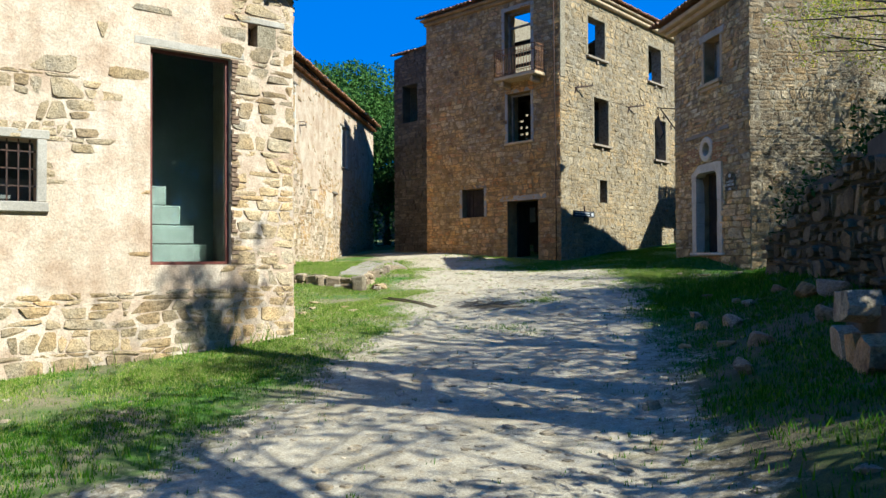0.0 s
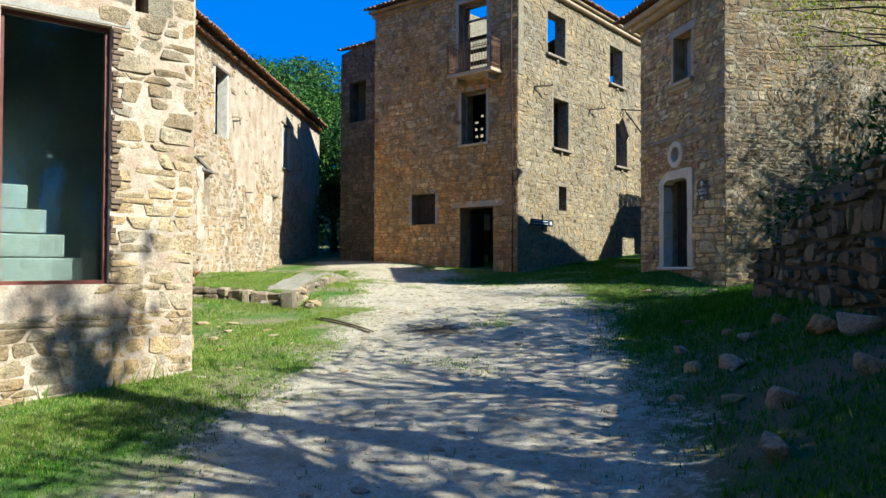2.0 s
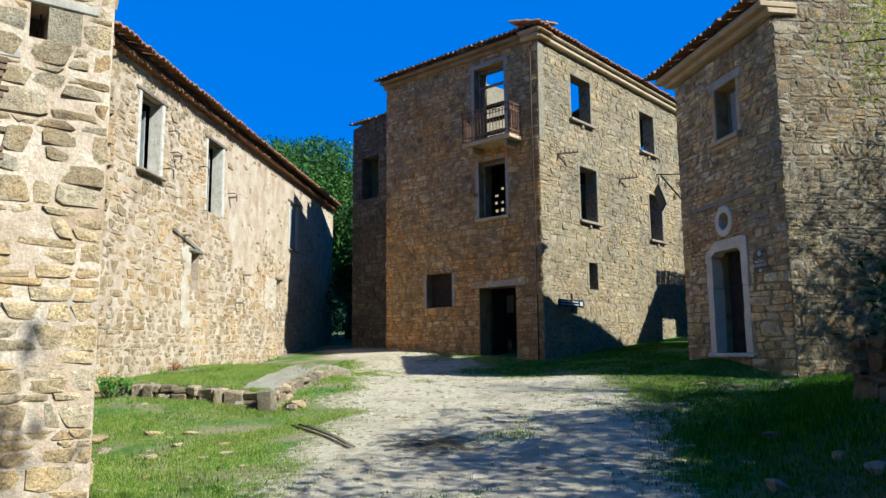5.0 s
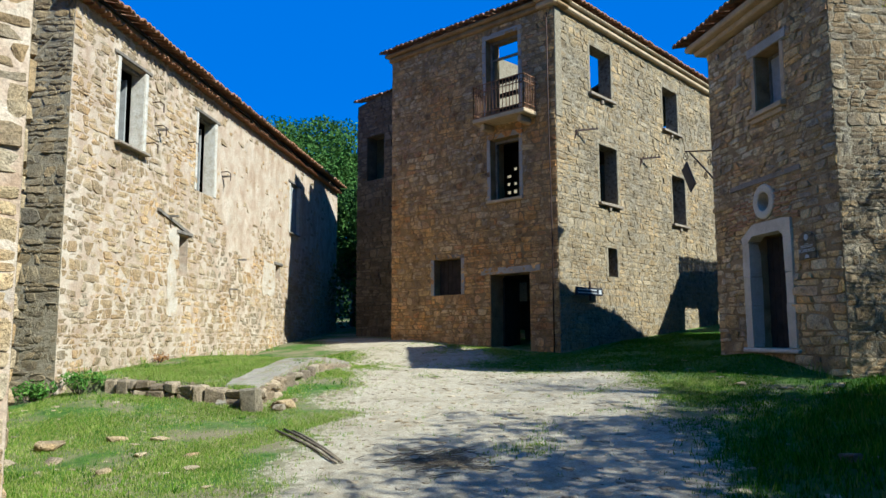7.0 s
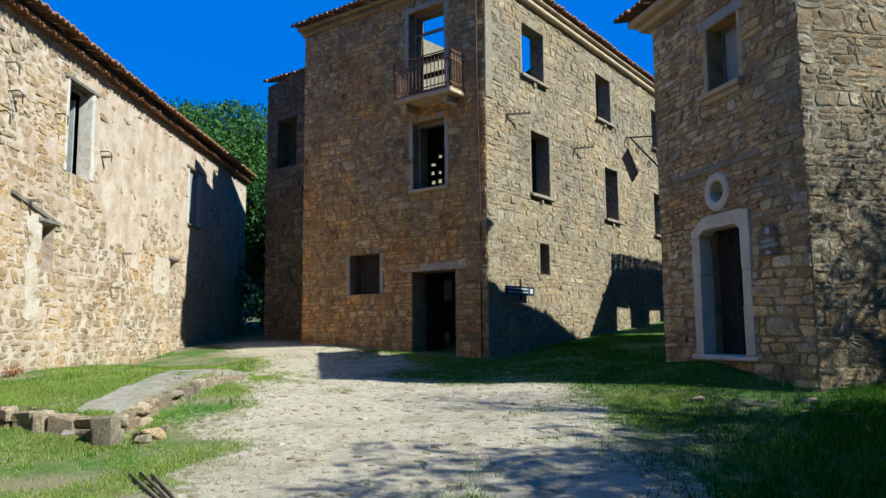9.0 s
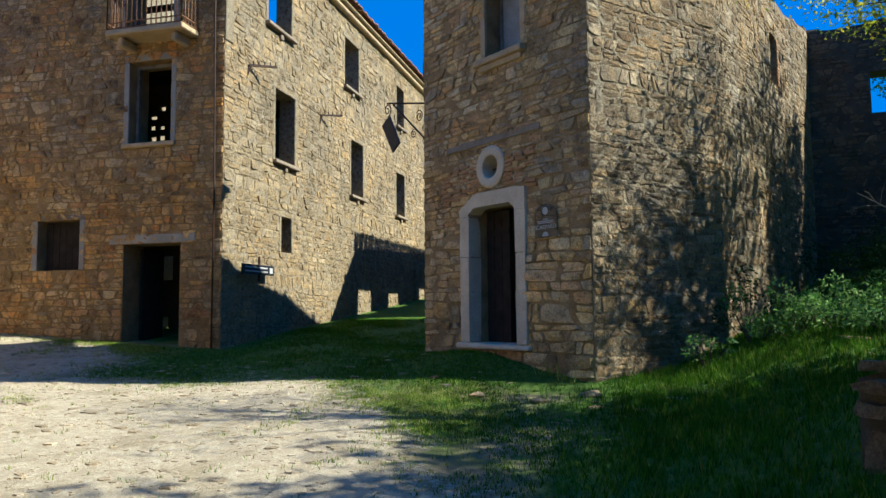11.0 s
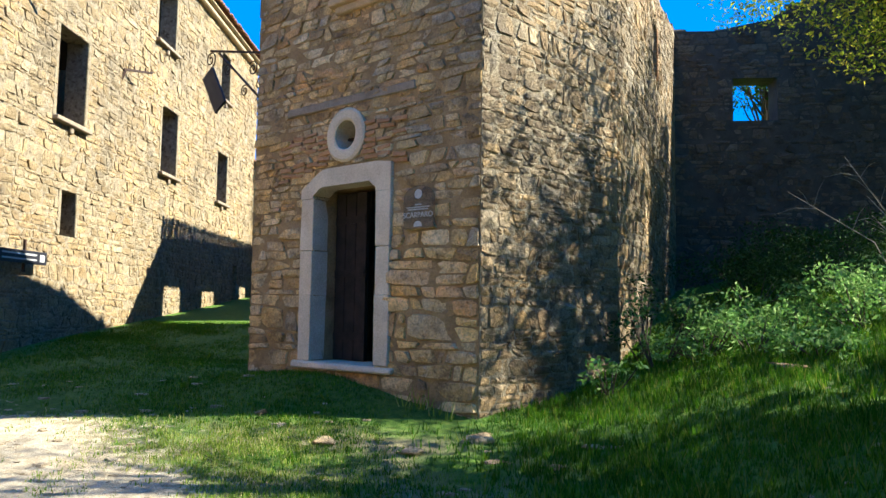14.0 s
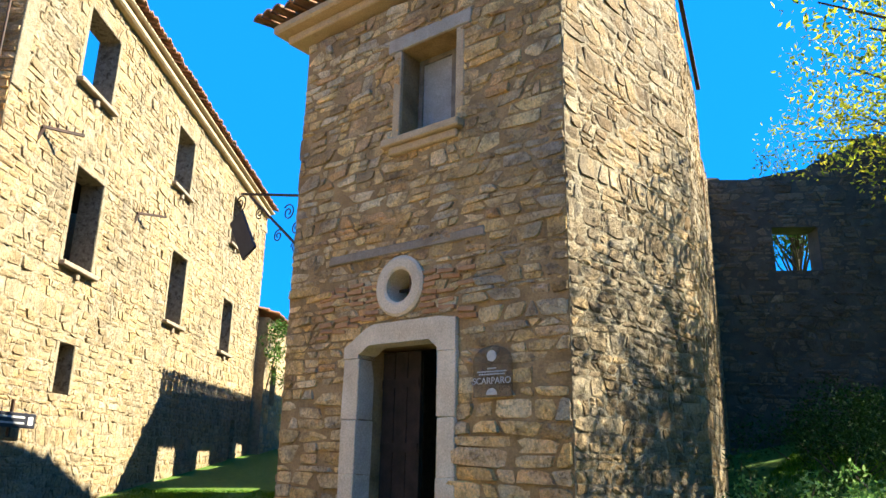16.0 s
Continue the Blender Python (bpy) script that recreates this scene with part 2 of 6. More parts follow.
IRON = rough_surface("rusty_iron", [(0.3, (0.035, 0.026, 0.022)), (0.7, (0.12, 0.055, 0.03))], 12.0, 90.0, rough=0.7, bumps=0.3, dist=0.003)
RUST = rough_surface("brown_rust", [(0.3, (0.14, 0.07, 0.035)), (0.7, (0.42, 0.21, 0.10))], 12.0, 90.0, rough=0.75, bumps=0.3, dist=0.003)
RED_FRAME = rough_surface("red_oxide_metal", [(0.3, (0.16, 0.045, 0.03)), (0.7, (0.24, 0.075, 0.05))], 8.0, 90.0, rough=0.5, bumps=0.15, dist=0.002)
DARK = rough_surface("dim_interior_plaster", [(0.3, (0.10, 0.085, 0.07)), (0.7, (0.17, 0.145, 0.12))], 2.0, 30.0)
BRICK = rough_surface("old_red_brick", [(0.3, (0.46, 0.22, 0.10)), (0.7, (0.70, 0.40, 0.20))], 9.0, 70.0)
BRICK_BROWN = rough_surface("weathered_brown_brick", [(0.3, (0.17, 0.10, 0.06)), (0.7, (0.36, 0.24, 0.15))], 9.0, 70.0)
BARK = rough_surface("bark", [(0.3, (0.07, 0.05, 0.035)), (0.7, (0.18, 0.14, 0.10))], 6.0, 50.0, bumps=1.0)


# ---- building helpers ----
PLACED = {}


def put(ob, m, parent=None):
    """Set ob at the world pose m, under parent if one is given."""
    PLACED[ob.name] = m
    if parent is not None:
        ob.parent = parent
        ob.matrix_basis = PLACED[parent.name].inverted() @ m
    else:
        ob.matrix_basis = m
    return ob


def thing(name, m, label, category, group="", kind=""):
    return tagged(put(new(name), m), label, category, group, kind)


def mesh_ob(name, verts, faces, material, m, parent=None, smooth=False):
    me = bpy.data.meshes.new(name)
    me.from_pydata(verts, [], faces)
    me.materials.append(material)
    if smooth:
        me.shade_smooth()
    return put(new(name, me), m, parent)


def part(name, bm, material, parent, label="", m=None, smooth=False):
    me = bpy.data.meshes.new(name)
    bm.to_mesh(me)
    bm.free()
    me.materials.append(material)
    if smooth:
        me.shade_smooth()
    ob = put(new(name, me), m if m is not None else PLACED[parent.name], parent)
    return tagged(ob, label) if label else ob


def box(bm, lo, hi, wear=0.0, bevel=0.0):
    """An upright block from lo to hi, with bevelled and slightly worn edges."""
    r = bmesh.ops.create_cube(bm, size=1.0)
    vs = r["verts"]
    for v in vs:
        v.co = Vector([lo[k] + (v.co[k] + 0.5) * (hi[k] - lo[k]) + random.uniform(-wear, wear) for k in range(3)])
    if bevel:
        es = {e for v in vs for e in v.link_edges}
        bmesh.ops.bevel(bm, geom=list(es), offset=bevel, segments=1, affect="EDGES")
    return bm


def beam(bm, a, b, w, h=None, n=4, twist=0.0):
    """A bar from a to b, of n sides."""
    a, b = Vector(a), Vector(b)
    h = h or w
    d = (b - a).normalized()
    side = d.cross(Vector((0, 0, 1)))
    side = Vector((1, 0, 0)) if side.length < 1e-3 else side.normalized()
    up = side.cross(d)
    rings = []
    for p in (a, b):
        ring = []
        for k in range(n):
            t = 2 * math.pi * (k + 0.5) / n + twist
            s = 0.7071 if n == 4 else 0.5
            ring.append(bm.verts.new(p + side * (math.cos(t) * w * s) + up * (math.sin(t) * h * s)))
        rings.append(ring)
    for k in range(n):
        bm.faces.new((rings[0][k], rings[0][(k + 1) % n], rings[1][(k + 1) % n], rings[1][k]))
    bm.faces.new(rings[0][::-1])
    bm.faces.new(rings[1])
    return bm


def tube(bm, pts, radii, n=6):
    """A round, tapering stem through points."""
    rings = []
    for i, p in enumerate(pts):
        p = Vector(p)
        d = (Vector(pts[min(i + 1, len(pts) - 1)]) - Vector(pts[max(i - 1, 0)])).normalized()
        side = d.cross(Vector((0.13, 0.9, 0.41))).normalized()
        up = side.cross(d)
        rings.append([bm.verts.new(p + (side * math.cos(2 * math.pi * k / n) + up * math.sin(2 * math.pi * k / n)) * radii[i]) for k in range(n)])
    for a, b in zip(rings, rings[1:]):
        for k in range(n):
            bm.faces.new((a[k], a[(k + 1) % n], b[(k + 1) % n], b[k]))
    bm.faces.new(rings[0][::-1])
    bm.faces.new(rings[-1])
    return bm


def frame_of(origin, u):
    """A wall's frame: x along the wall, y into it, z up."""
    u = Vector((u[0], u[1], 0)).normalized()
    m = Matrix.Identity(4)
    m.col[0][:3], m.col[1][:3], m.col[2][:3], m.col[3][:3] = u, Vector((-u.y, u.x, 0)), (0, 0, 1), origin
    return m


def slab(width, z0, top, holes, thick, step=1.2, skin=0.0):
    """Verts and faces of a wall with openings; top is a number or a function of u. Holes: (u0, u1, z0, z1)."""
    tf = top if callable(top) else (lambda u: top)
    us = {0.004, width - 0.004} | {h[k] for h in holes for k in (0, 1)}
    us |= {round(step * k, 3) for k in range(1, int(width / step) + 1)}
    us = sorted(u for u in us if 0.004 <= u <= width - 0.004)
    low = min(tf(u) for u in us)
    zs = sorted({z0} | {min(h[k], low) for h in holes for k in (2, 3)} | ({low} if low > z0 else set()))
    nz = len(zs)
    verts, ids, faces = [], {}, []

    def vid(i, j, side):
        key = (i, j, side)
        if key not in ids:
            z = tf(us[i]) if j == nz else zs[j]
            ids[key] = len(verts)
            verts.append((us[i], skin if side == 0 else thick, z))
        return ids[key]

    def solid(i, j):
        if not (0 <= i < len(us) - 1 and 0 <= j < nz):
            return False
        if j == nz - 1:
            if tf(us[i]) - low < 1e-4 and tf(us[i + 1]) - low < 1e-4:
                return False
            return True
        uc, zc = (us[i] + us[i + 1]) / 2, (zs[j] + zs[j + 1]) / 2
        return not any(h[0] < uc < h[1] and h[2] < zc < h[3] for h in holes)

    for i in range(len(us) - 1):
        for j in range(nz):
            if not solid(i, j):
                continue
            q = [(i, j), (i + 1, j), (i + 1, j + 1), (i, j + 1)]
            faces.append([vid(*c, 0) for c in q])
            faces.append([vid(*c, 1) for c in q[::-1]])
            for (a, b), nb in (((0, 1), (i, j - 1)), ((1, 2), (i + 1, j)), ((2, 3), (i, j + 1)), ((3, 0), (i - 1, j))):
                if not solid(*nb):
                    faces.append([vid(*q[b], 0), vid(*q[a], 0), vid(*q[a], 1), vid(*q[b], 1)])
    return verts, faces


def one_stone(p, d, rnd, gap, rounding=0.24, tilt=0.12):
    """A dressed-by-hammer stone on the quad p (four (u, z) corners), standing d proud of the wall."""
    c = [sum(q[k] for q in p) / 4 for k in (0, 1)]
    ring = []
    for k in range(4):
        a, b = p[k], p[(k + 1) % 4]
        cut = rnd.uniform(0.04, rounding)
        for s in (cut, 1 - rnd.uniform(0.04, rounding)):
            x, z = a[0] + (b[0] - a[0]) * s, a[1] + (b[1] - a[1]) * s
            r = math.hypot(x - c[0], z - c[1]) or 1e-6
            k2 = 1 - (gap * rnd.uniform(0.2, 2.6)) / r
            ring.append((c[0] + (x - c[0]) * k2, c[1] + (z - c[1]) * k2))
    tilt_u, tilt_z = rnd.uniform(-tilt, tilt), rnd.uniform(-tilt, tilt)
    verts = [(x, 0.03, z) for x, z in ring]
    sh = rnd.uniform(0.87, 0.965)
    for x, z in ring:
        verts.append((c[0] + (x - c[0]) * sh, -d + tilt_u * (x - c[0]) + tilt_z * (z - c[1]) + rnd.uniform(-0.009, 0.009), c[1] + (z - c[1]) * (sh + rnd.uniform(-0.06, 0.03))))
    verts.append((c[0], -d - rnd.uniform(0.002, 0.014), c[1]))
    faces = [(k, (k + 1) % 8, 8 + (k + 1) % 8, 8 + k) for k in range(8)]
    faces += [(8 + k, 8 + (k + 1) % 8, 16) for k in range(8)]
    return verts, faces


def stones_of(seed, width, z0, top, holes, size=(0.34, 0.17), proud=(0.005, 0.04), gap=0.011, keep=None, rounding=0.24, tilt=0.12):
    """Stones in rough, wavy courses round the openings. Returns (centre, verts, faces) for each."""
    rnd = random.Random(seed)
    tf = top if callable(top) else (lambda u: top)
    zmax = max(tf(width * k / 40) for k in range(41))
    marks = sorted({z0, zmax} | {z for h in holes for z in h[2:] if z0 < z < zmax})
    levels = [marks[0]]
    for a, b in zip(marks, marks[1:]):
        if b - a < 0.06:
            levels[-1] = b
            continue
        n = max(1, round((b - a) / size[1] * rnd.uniform(0.85, 1.1)))
        hs = [rnd.choice((0.5, 0.7, 1.0, 1.2, 1.7)) * rnd.uniform(0.85, 1.15) for _ in range(n)]
        z = a
        for h in hs:
            z += h * (b - a) / sum(hs)
            levels.append(z)
    fixed = set(round(m, 4) for m in marks)
    ph = [(rnd.uniform(0, 6.3), rnd.uniform(0.7, 1.6), rnd.uniform(0, 6.3), rnd.uniform(2.0, 4.5)) for _ in levels]

    def wave(k, u):
        if round(levels[k], 4) in fixed:
            return levels[k]
        a, f, b, g = ph[k]
        lim = 0.33 * min(levels[k] - levels[k - 1], levels[min(k + 1, len(levels) - 1)] - levels[k] or 1)
        return levels[k] + lim * 1.15 * (0.6 * math.sin(a + f * u) + 0.4 * math.sin(b + g * u))

    out = []
    for k in range(len(levels) - 1):
        zc = (levels[k] + levels[k + 1]) / 2
        spans, cuts = [(0.0, width)], [h for h in holes if h[2] < zc < h[3]]
        for h in cuts:
            spans = [s for a, b in spans for s in ((a, min(b, h[0])), (max(a, h[1]), b)) if s[1] - s[0] > 0.05]
        for a, b in spans:
            n = max(1, round((b - a) / size[0] * rnd.uniform(0.85, 1.15)))
            ws = [rnd.choice((0.4, 0.65, 0.9, 1.2, 1.7)) * rnd.uniform(0.8, 1.2) for _ in range(n)]
            edge, u = [a], a
            for w in ws:
                u += w * (b - a) / sum(ws)
                edge.append(u)
            slant = [0.0] + [rnd.uniform(-0.06, 0.06) for _ in range(n - 1)] + [0.0]
            for i in range(n):
                l0, l1 = edge[i] - slant[i], edge[i] + slant[i]
                r0, r1 = edge[i + 1] - slant[i + 1], edge[i + 1] + slant[i + 1]
                quads = [[(l0, wave(k, l0)), (r0, wave(k, r0)), (r1, wave(k + 1, r1)), (l1, wave(k + 1, l1))]]
                q = quads[0]
                if q[3][1] - q[0][1] > size[1] * 1.15 and rnd.random() < 0.35:
                    s = rnd.uniform(0.35, 0.65)
                    ml = (l0 + (l1 - l0) * s, q[0][1] + (q[3][1] - q[0][1]) * s)
                    mr = (r0 + (r1 - r0) * s, q[1][1] + (q[2][1] - q[1][1]) * s)
                    quads = [[q[0], q[1], mr, ml], [ml, mr, q[2], q[3]]]
                for q in quads:
                    uc, zc2 = sum(c[0] for c in q) / 4, sum(c[1] for c in q) / 4
                    if max(c[1] for c in q) > tf(uc) + 0.04 or min(q[2][1] - q[1][1], q[3][1] - q[0][1]) < 0.035:
                        continue
                    if keep and not keep(uc, zc2, rnd):
                        continue
                    out.append(((uc, zc2), *one_stone(q, rnd.uniform(*proud), rnd, gap, rounding, tilt)))
    return out


LATE = []


def masonry(wall, m, stones, mats, near=None):
    """Lay stones on a wall: those that near() picks are pieces of their own, the rest one joined mesh."""
    picked = []
    if near:
        cand = [s for s in stones if near(*s[0])]
        picked = cand[:300]
    chosen = {id(s) for s in picked}
    verts, faces = [], []
    for s in stones:
        if id(s) in chosen:
            continue
        n = len(verts)
        verts += s[1]
        faces += [tuple(i + n for i in f) for f in s[2]]
    if verts:
        tagged(mesh_ob("stonework", verts, faces, mats[0], m, wall), kind="stuff")
    if picked:
        LATE.append((wall, m, picked, mats[1]))


def house_wall(house, origin, u, width, z0, top, holes, thick=0.6, seed=1, size=(0.34, 0.17), proud=(0.005, 0.04), kind="tan", mortar=None, near=None, keep=None, name="wall", gap=0.011, rounding=0.24, tilt=0.12):
    m = frame_of(origin, u)
    v, f = slab(width, z0, top, holes, thick)
    wall = mesh_ob(name, v, f, mortar or MORTAR, m, house)
    masonry(wall, m, stones_of(seed, width, z0, top, holes, size, proud, gap, keep, rounding, tilt), STONE[kind], near)
    return m


def tile_row(house, m, u0, u1, y0, y1, z0, z1, pitch=0.2, name="roof_tiles"):
    """Half-round clay tiles side by side from the eave (y0, z0) up to (y1, z1)."""
    verts, faces = [], []
    rnd = random.Random(int(u1 * 100))
    u = u0
    length = math.hypot(y1 - y0, z1 - z0)
    rows = max(1, int(length / 0.36))
    while u < u1:
        for r in range(rows):
            a, b = r / rows, min(1.0, (r + 1.25) / rows)
            j, lift = rnd.uniform(-0.012, 0.012), 0.012 * (1 if r % 2 else 0)
            n = len(verts)
            s0 = rnd.uniform(-0.03, 0.03)
            for s, rad in ((a, 0.098), (b, 0.082)):
                for k in range(7):
                    t = math.pi * k / 6
                    yy, zz = y0 + (y1 - y0) * s + (s0 if s == a else 0), z0 + (z1 - z0) * s
                    verts.append((u + j + math.cos(t) * rad, yy, zz + math.sin(t) * rad * 0.85 + lift + (0.03 if s == a else 0.0)))
            faces += [(n + k, n + k + 1, n + 8 + k, n + 7 + k) for k in range(6)]
            n2 = len(verts)
            for s, rad in ((a, 0.080), (b, 0.066)):
                for k in range(7):
                    t = math.pi * k / 6
                    verts.append((u + j + math.cos(t) * rad, y0 + (y1 - y0) * s + (s0 if s == a else 0), z0 + (z1 - z0) * s + math.sin(t) * rad * 0.85 + lift + (0.03 if s == a else 0.0) - 0.012))
            faces += [(n2 + k + 1, n2 + k, n2 + 7 + k, n2 + 8 + k) for k in range(6)]
            faces += [(n + k, n2 + k, n2 + k + 1, n + k + 1) for k in range(6)]
        u += pitch
    return tagged(mesh_ob(name, verts, faces, TILE, m, house), "weathered half-round clay roof tiles", kind="stuff")


def lintel(house, m, u0, u1, z, h=0.16, out=0.03, deep=0.25, material=None, name="lintel", over=0.14):
    bm = box(bmesh.new(), (u0 - over, -out, z + 0.003), (u1 + over, deep, z + h), 0.008, 0.012)
    return part(name, bm, material or TRIM_STONE, house, m=m)


def sill(house, m, u0, u1, z, out=0.10, h=0.08, over=0.10, material=None):
    bm = box(bmesh.new(), (u0 - over, -out, z - h), (u1 + over, 0.25, z - 0.003), 0.006, 0.012)
    return part("sill", bm, material or TRIM_STONE, house, m=m)


def surround(house, m, u0, u1, z0, z1, w=0.14, out=0.012, material=None):
    """A flat rendered band round an opening, on the wall's face and into the reveal."""
    for a, b in ((u0 - w, u0 - 0.002), (u1 + 0.002, u1 + w)):
        part("surround", box(bmesh.new(), (a, -out - 0.02, z0), (b, 0.03, z1), 0.006, 0.01), material or RENDER_COAT, house, m=m)


# ---- the lie of the land ----
def smooth(a, b, x):
    t = min(1.0, max(0.0, (x - a) / (b - a)))
    return t * t * (3 - 2 * t)


KERB = [(-16.0, 9.75), (-12.95, 10.8), (-13.6, 11.75), (-16.1, 15.4)]


def side_of(p, a, b):
    return (b[0] - a[0]) * (p[1] - a[1]) - (b[1] - a[1]) * (p[0] - a[0])


def terrace(x, y):
    """How far the point lies on the raised terrace before the long house (0 to 1)."""
    a = side_of((x, y), KERB[0], KERB[1]) / 3.23
    b = side_of((x, y), KERB[1], KERB[3]) / 5.57
    return smooth(-0.06, 0.06, a) * smooth(-0.10, 0.12, b)


def bank_line(y):
    return -1.9 - 0.41 * (max(min(y, 12.0), -12) - 3)


def land(x, y):
    z = 0.078 * y + 0.02 if y > 0 else 0.05 * y + 0.02
    z = max(z, -1.2) if y < 0 else z
    z += 0.30 * smooth(12, 21, y) * smooth(-13, -20, x)
    z -= 0.10 * math.exp(-((y - 4) ** 2 + (x + 6) ** 2) / 12)
    d = x - bank_line(y)
    z += 0.62 * smooth(0.3, 3.0, d) + 0.22 * max(0.0, min(d, 12) - 3.0)
    z += 0.30 * smooth(-11.2, -15.5, x) * smooth(5.5, 9.5, y) * smooth(17, 13, y)
    z += 0.2 * math.exp(-((x + 7.9) ** 2 + (y - 18.7) ** 2) / 1.6)
    k = terrace(x, y)
    if k > 0:
        z += k * 0.26 * smooth(17.0, 12.5, y)
    z += 0.05 * noise.noise((x * 0.35, y * 0.35, 0.0)) + 0.02 * noise.noise((x * 1.3, y * 1.3, 3.0)) + 0.006 * noise.noise((x * 5.1, y * 5.1, 7.0))
    if y > 40:
        z = min(z, 3.2)
    return z


ROAD = [(0.2, -6.0, 2.2), (-1.6, 0.0, 2.0), (-4.2, 4.8, 1.75), (-6.2, 8.0, 1.9), (-8.3, 11.0, 2.2), (-11.2, 14.6, 2.7), (-13.8, 17.2, 2.3), (-17.5, 18.6, 1.3), (-22.5, 21.0, 0.9)]


FOOTPATH = [(-15.9, 14.6, 0.2), (-16.5, 15.8, 0.25), (-17.4, 17.6, 0.4)]


def shady_grass(x, y):
    """1 between small house and ruin: gravel ends, grass darkened to stand for shade."""
    return smooth(16.2, 17.4, y + 0.5 * noise.noise((x * 0.8, y * 0.8, 17.0))) * smooth(-15.4, -13.6, x)


def road_weight(x, y):
    """1 on the gravel track and the footpath along the terrace, 0 on grass."""
    best = 9.0
    for (ax, ay, aw), (bx, by, bw) in [*zip(ROAD, ROAD[1:]), *zip(FOOTPATH, FOOTPATH[1:])]:
        dx, dy = bx - ax, by - ay
        t = min(1.0, max(0.0, ((x - ax) * dx + (y - ay) * dy) / (dx * dx + dy * dy)))
        best = min(best, math.hypot(x - ax - dx * t, y - ay - dy * t) - (aw + (bw - aw) * t))
    n = noise.noise((x * 0.9, y * 0.9, 11.0)) * 0.5 + noise.noise((x * 2.7, y * 2.7, 5.0)) * 0.25
    n += 1.6 * max(0.0, noise.noise((x * 0.55, y * 0.55, 21.0)) - 0.12) * smooth(6.5, 9.5, y)
    n += noise.noise((x * 6.0, y * 6.0, 31.0)) * 0.22
    return smooth(0.75, -0.6, best + n) * (1.0 - 0.8 * shady_grass(x, y))


def node_black(nt):
    n = nt.nodes.new("ShaderNodeRGB")
    n.outputs[0].default_value = (0, 0, 0, 1)
    return n.outputs[0]


def ground_mat():
    m, nt, b = mat("track_and_turf", 0.95)
    at = nt.nodes.new("ShaderNodeAttribute")
    at.attribute_name = "gravel"
    fine, mid, big = noise_tex(nt, 55.0, 5.0, 0.75), noise_tex(nt, 9.0, 5.0, 0.7), noise_tex(nt, 0.8, 4.0)
    grav = ramp(nt, fine, [(0.25, (0.20, 0.16, 0.105)), (0.5, (0.43, 0.365, 0.26)), (0.75, (0.62, 0.55, 0.42))])
    grav = mix(nt, grav, ramp(nt, mid, [(0.3, (0.70, 0.62, 0.50)), (0.7, (1.15, 1.12, 1.08))]), 0.8, "MULTIPLY")
    dirt = ramp(nt, fine, [(0.3, (0.13, 0.095, 0.05)), (0.7, (0.32, 0.25, 0.145))])
    turf = ramp(nt, mid, [(0.3, (0.03, 0.075, 0.007)), (0.55, (0.075, 0.14, 0.015)), (0.8, (0.18, 0.18, 0.05))])
    turf = mix(nt, turf, ramp(nt, fine, [(0.3, (0.5, 0.5, 0.5)), (0.7, (1.4, 1.4, 1.3))]), 0.8, "MULTIPLY")
    lush = nt.nodes.new("ShaderNodeAttribute")
    lush.attribute_name = "lush"
    bare = ramp(nt, big, [(0.42, (0, 0, 0)), (0.58, (0.85, 0.85, 0.85))])
    turf = mix(nt, turf, dirt, mix(nt, bare, node_black(nt), lush.outputs["Fac"]))
    # Brown bank soil, darkened further to stand for deep shade.
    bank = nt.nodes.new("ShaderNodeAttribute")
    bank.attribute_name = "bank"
    shade_soil = ramp(nt, fine, [(0.3, (0.018, 0.014, 0.007)), (0.7, (0.085, 0.052, 0.024))])
    turf = mix(nt, turf, shade_soil, bank.outputs["Fac"])
    w = nt.nodes.new("ShaderNodeMath")
    w.operation = "ADD"
    off = nt.nodes.new("ShaderNodeMath")
    off.operation = "MULTIPLY_ADD"
    off.inputs[1].default_value, off.inputs[2].default_value = 0.9, -0.45
    nt.links.new(mid, off.inputs[0])
    nt.links.new(at.outputs["Fac"], w.inputs[0])
    nt.links.new(off.outputs[0], w.inputs[1])
    fac = ramp(nt, w.outputs[0], [(0.24, (0, 0, 0)), (0.70, (1, 1, 1))])
    verge = ramp(nt, w.outputs[0], [(0.18, (0, 0, 0)), (0.42, (0.75, 0.75, 0.75)), (0.72, (0, 0, 0))])
    pebbles = mix(nt, dirt, grav, ramp(nt, mid, [(0.48, (0, 0, 0)), (0.56, (1, 1, 1))]))
    worn = mix(nt, grav, mix(nt, grav, dirt, 0.55), ramp(nt, noise_tex(nt, 1.7, 6.0, 0.7), [(0.50, (0, 0, 0)), (0.62, (1, 1, 1))]))
    nt.links.new(mix(nt, mix(nt, turf, worn, fac), pebbles, verge), b.inputs["Base Color"])
    bump(nt, b, mixed_height(nt, fine, mid), 0.9, 0.03)
    return m


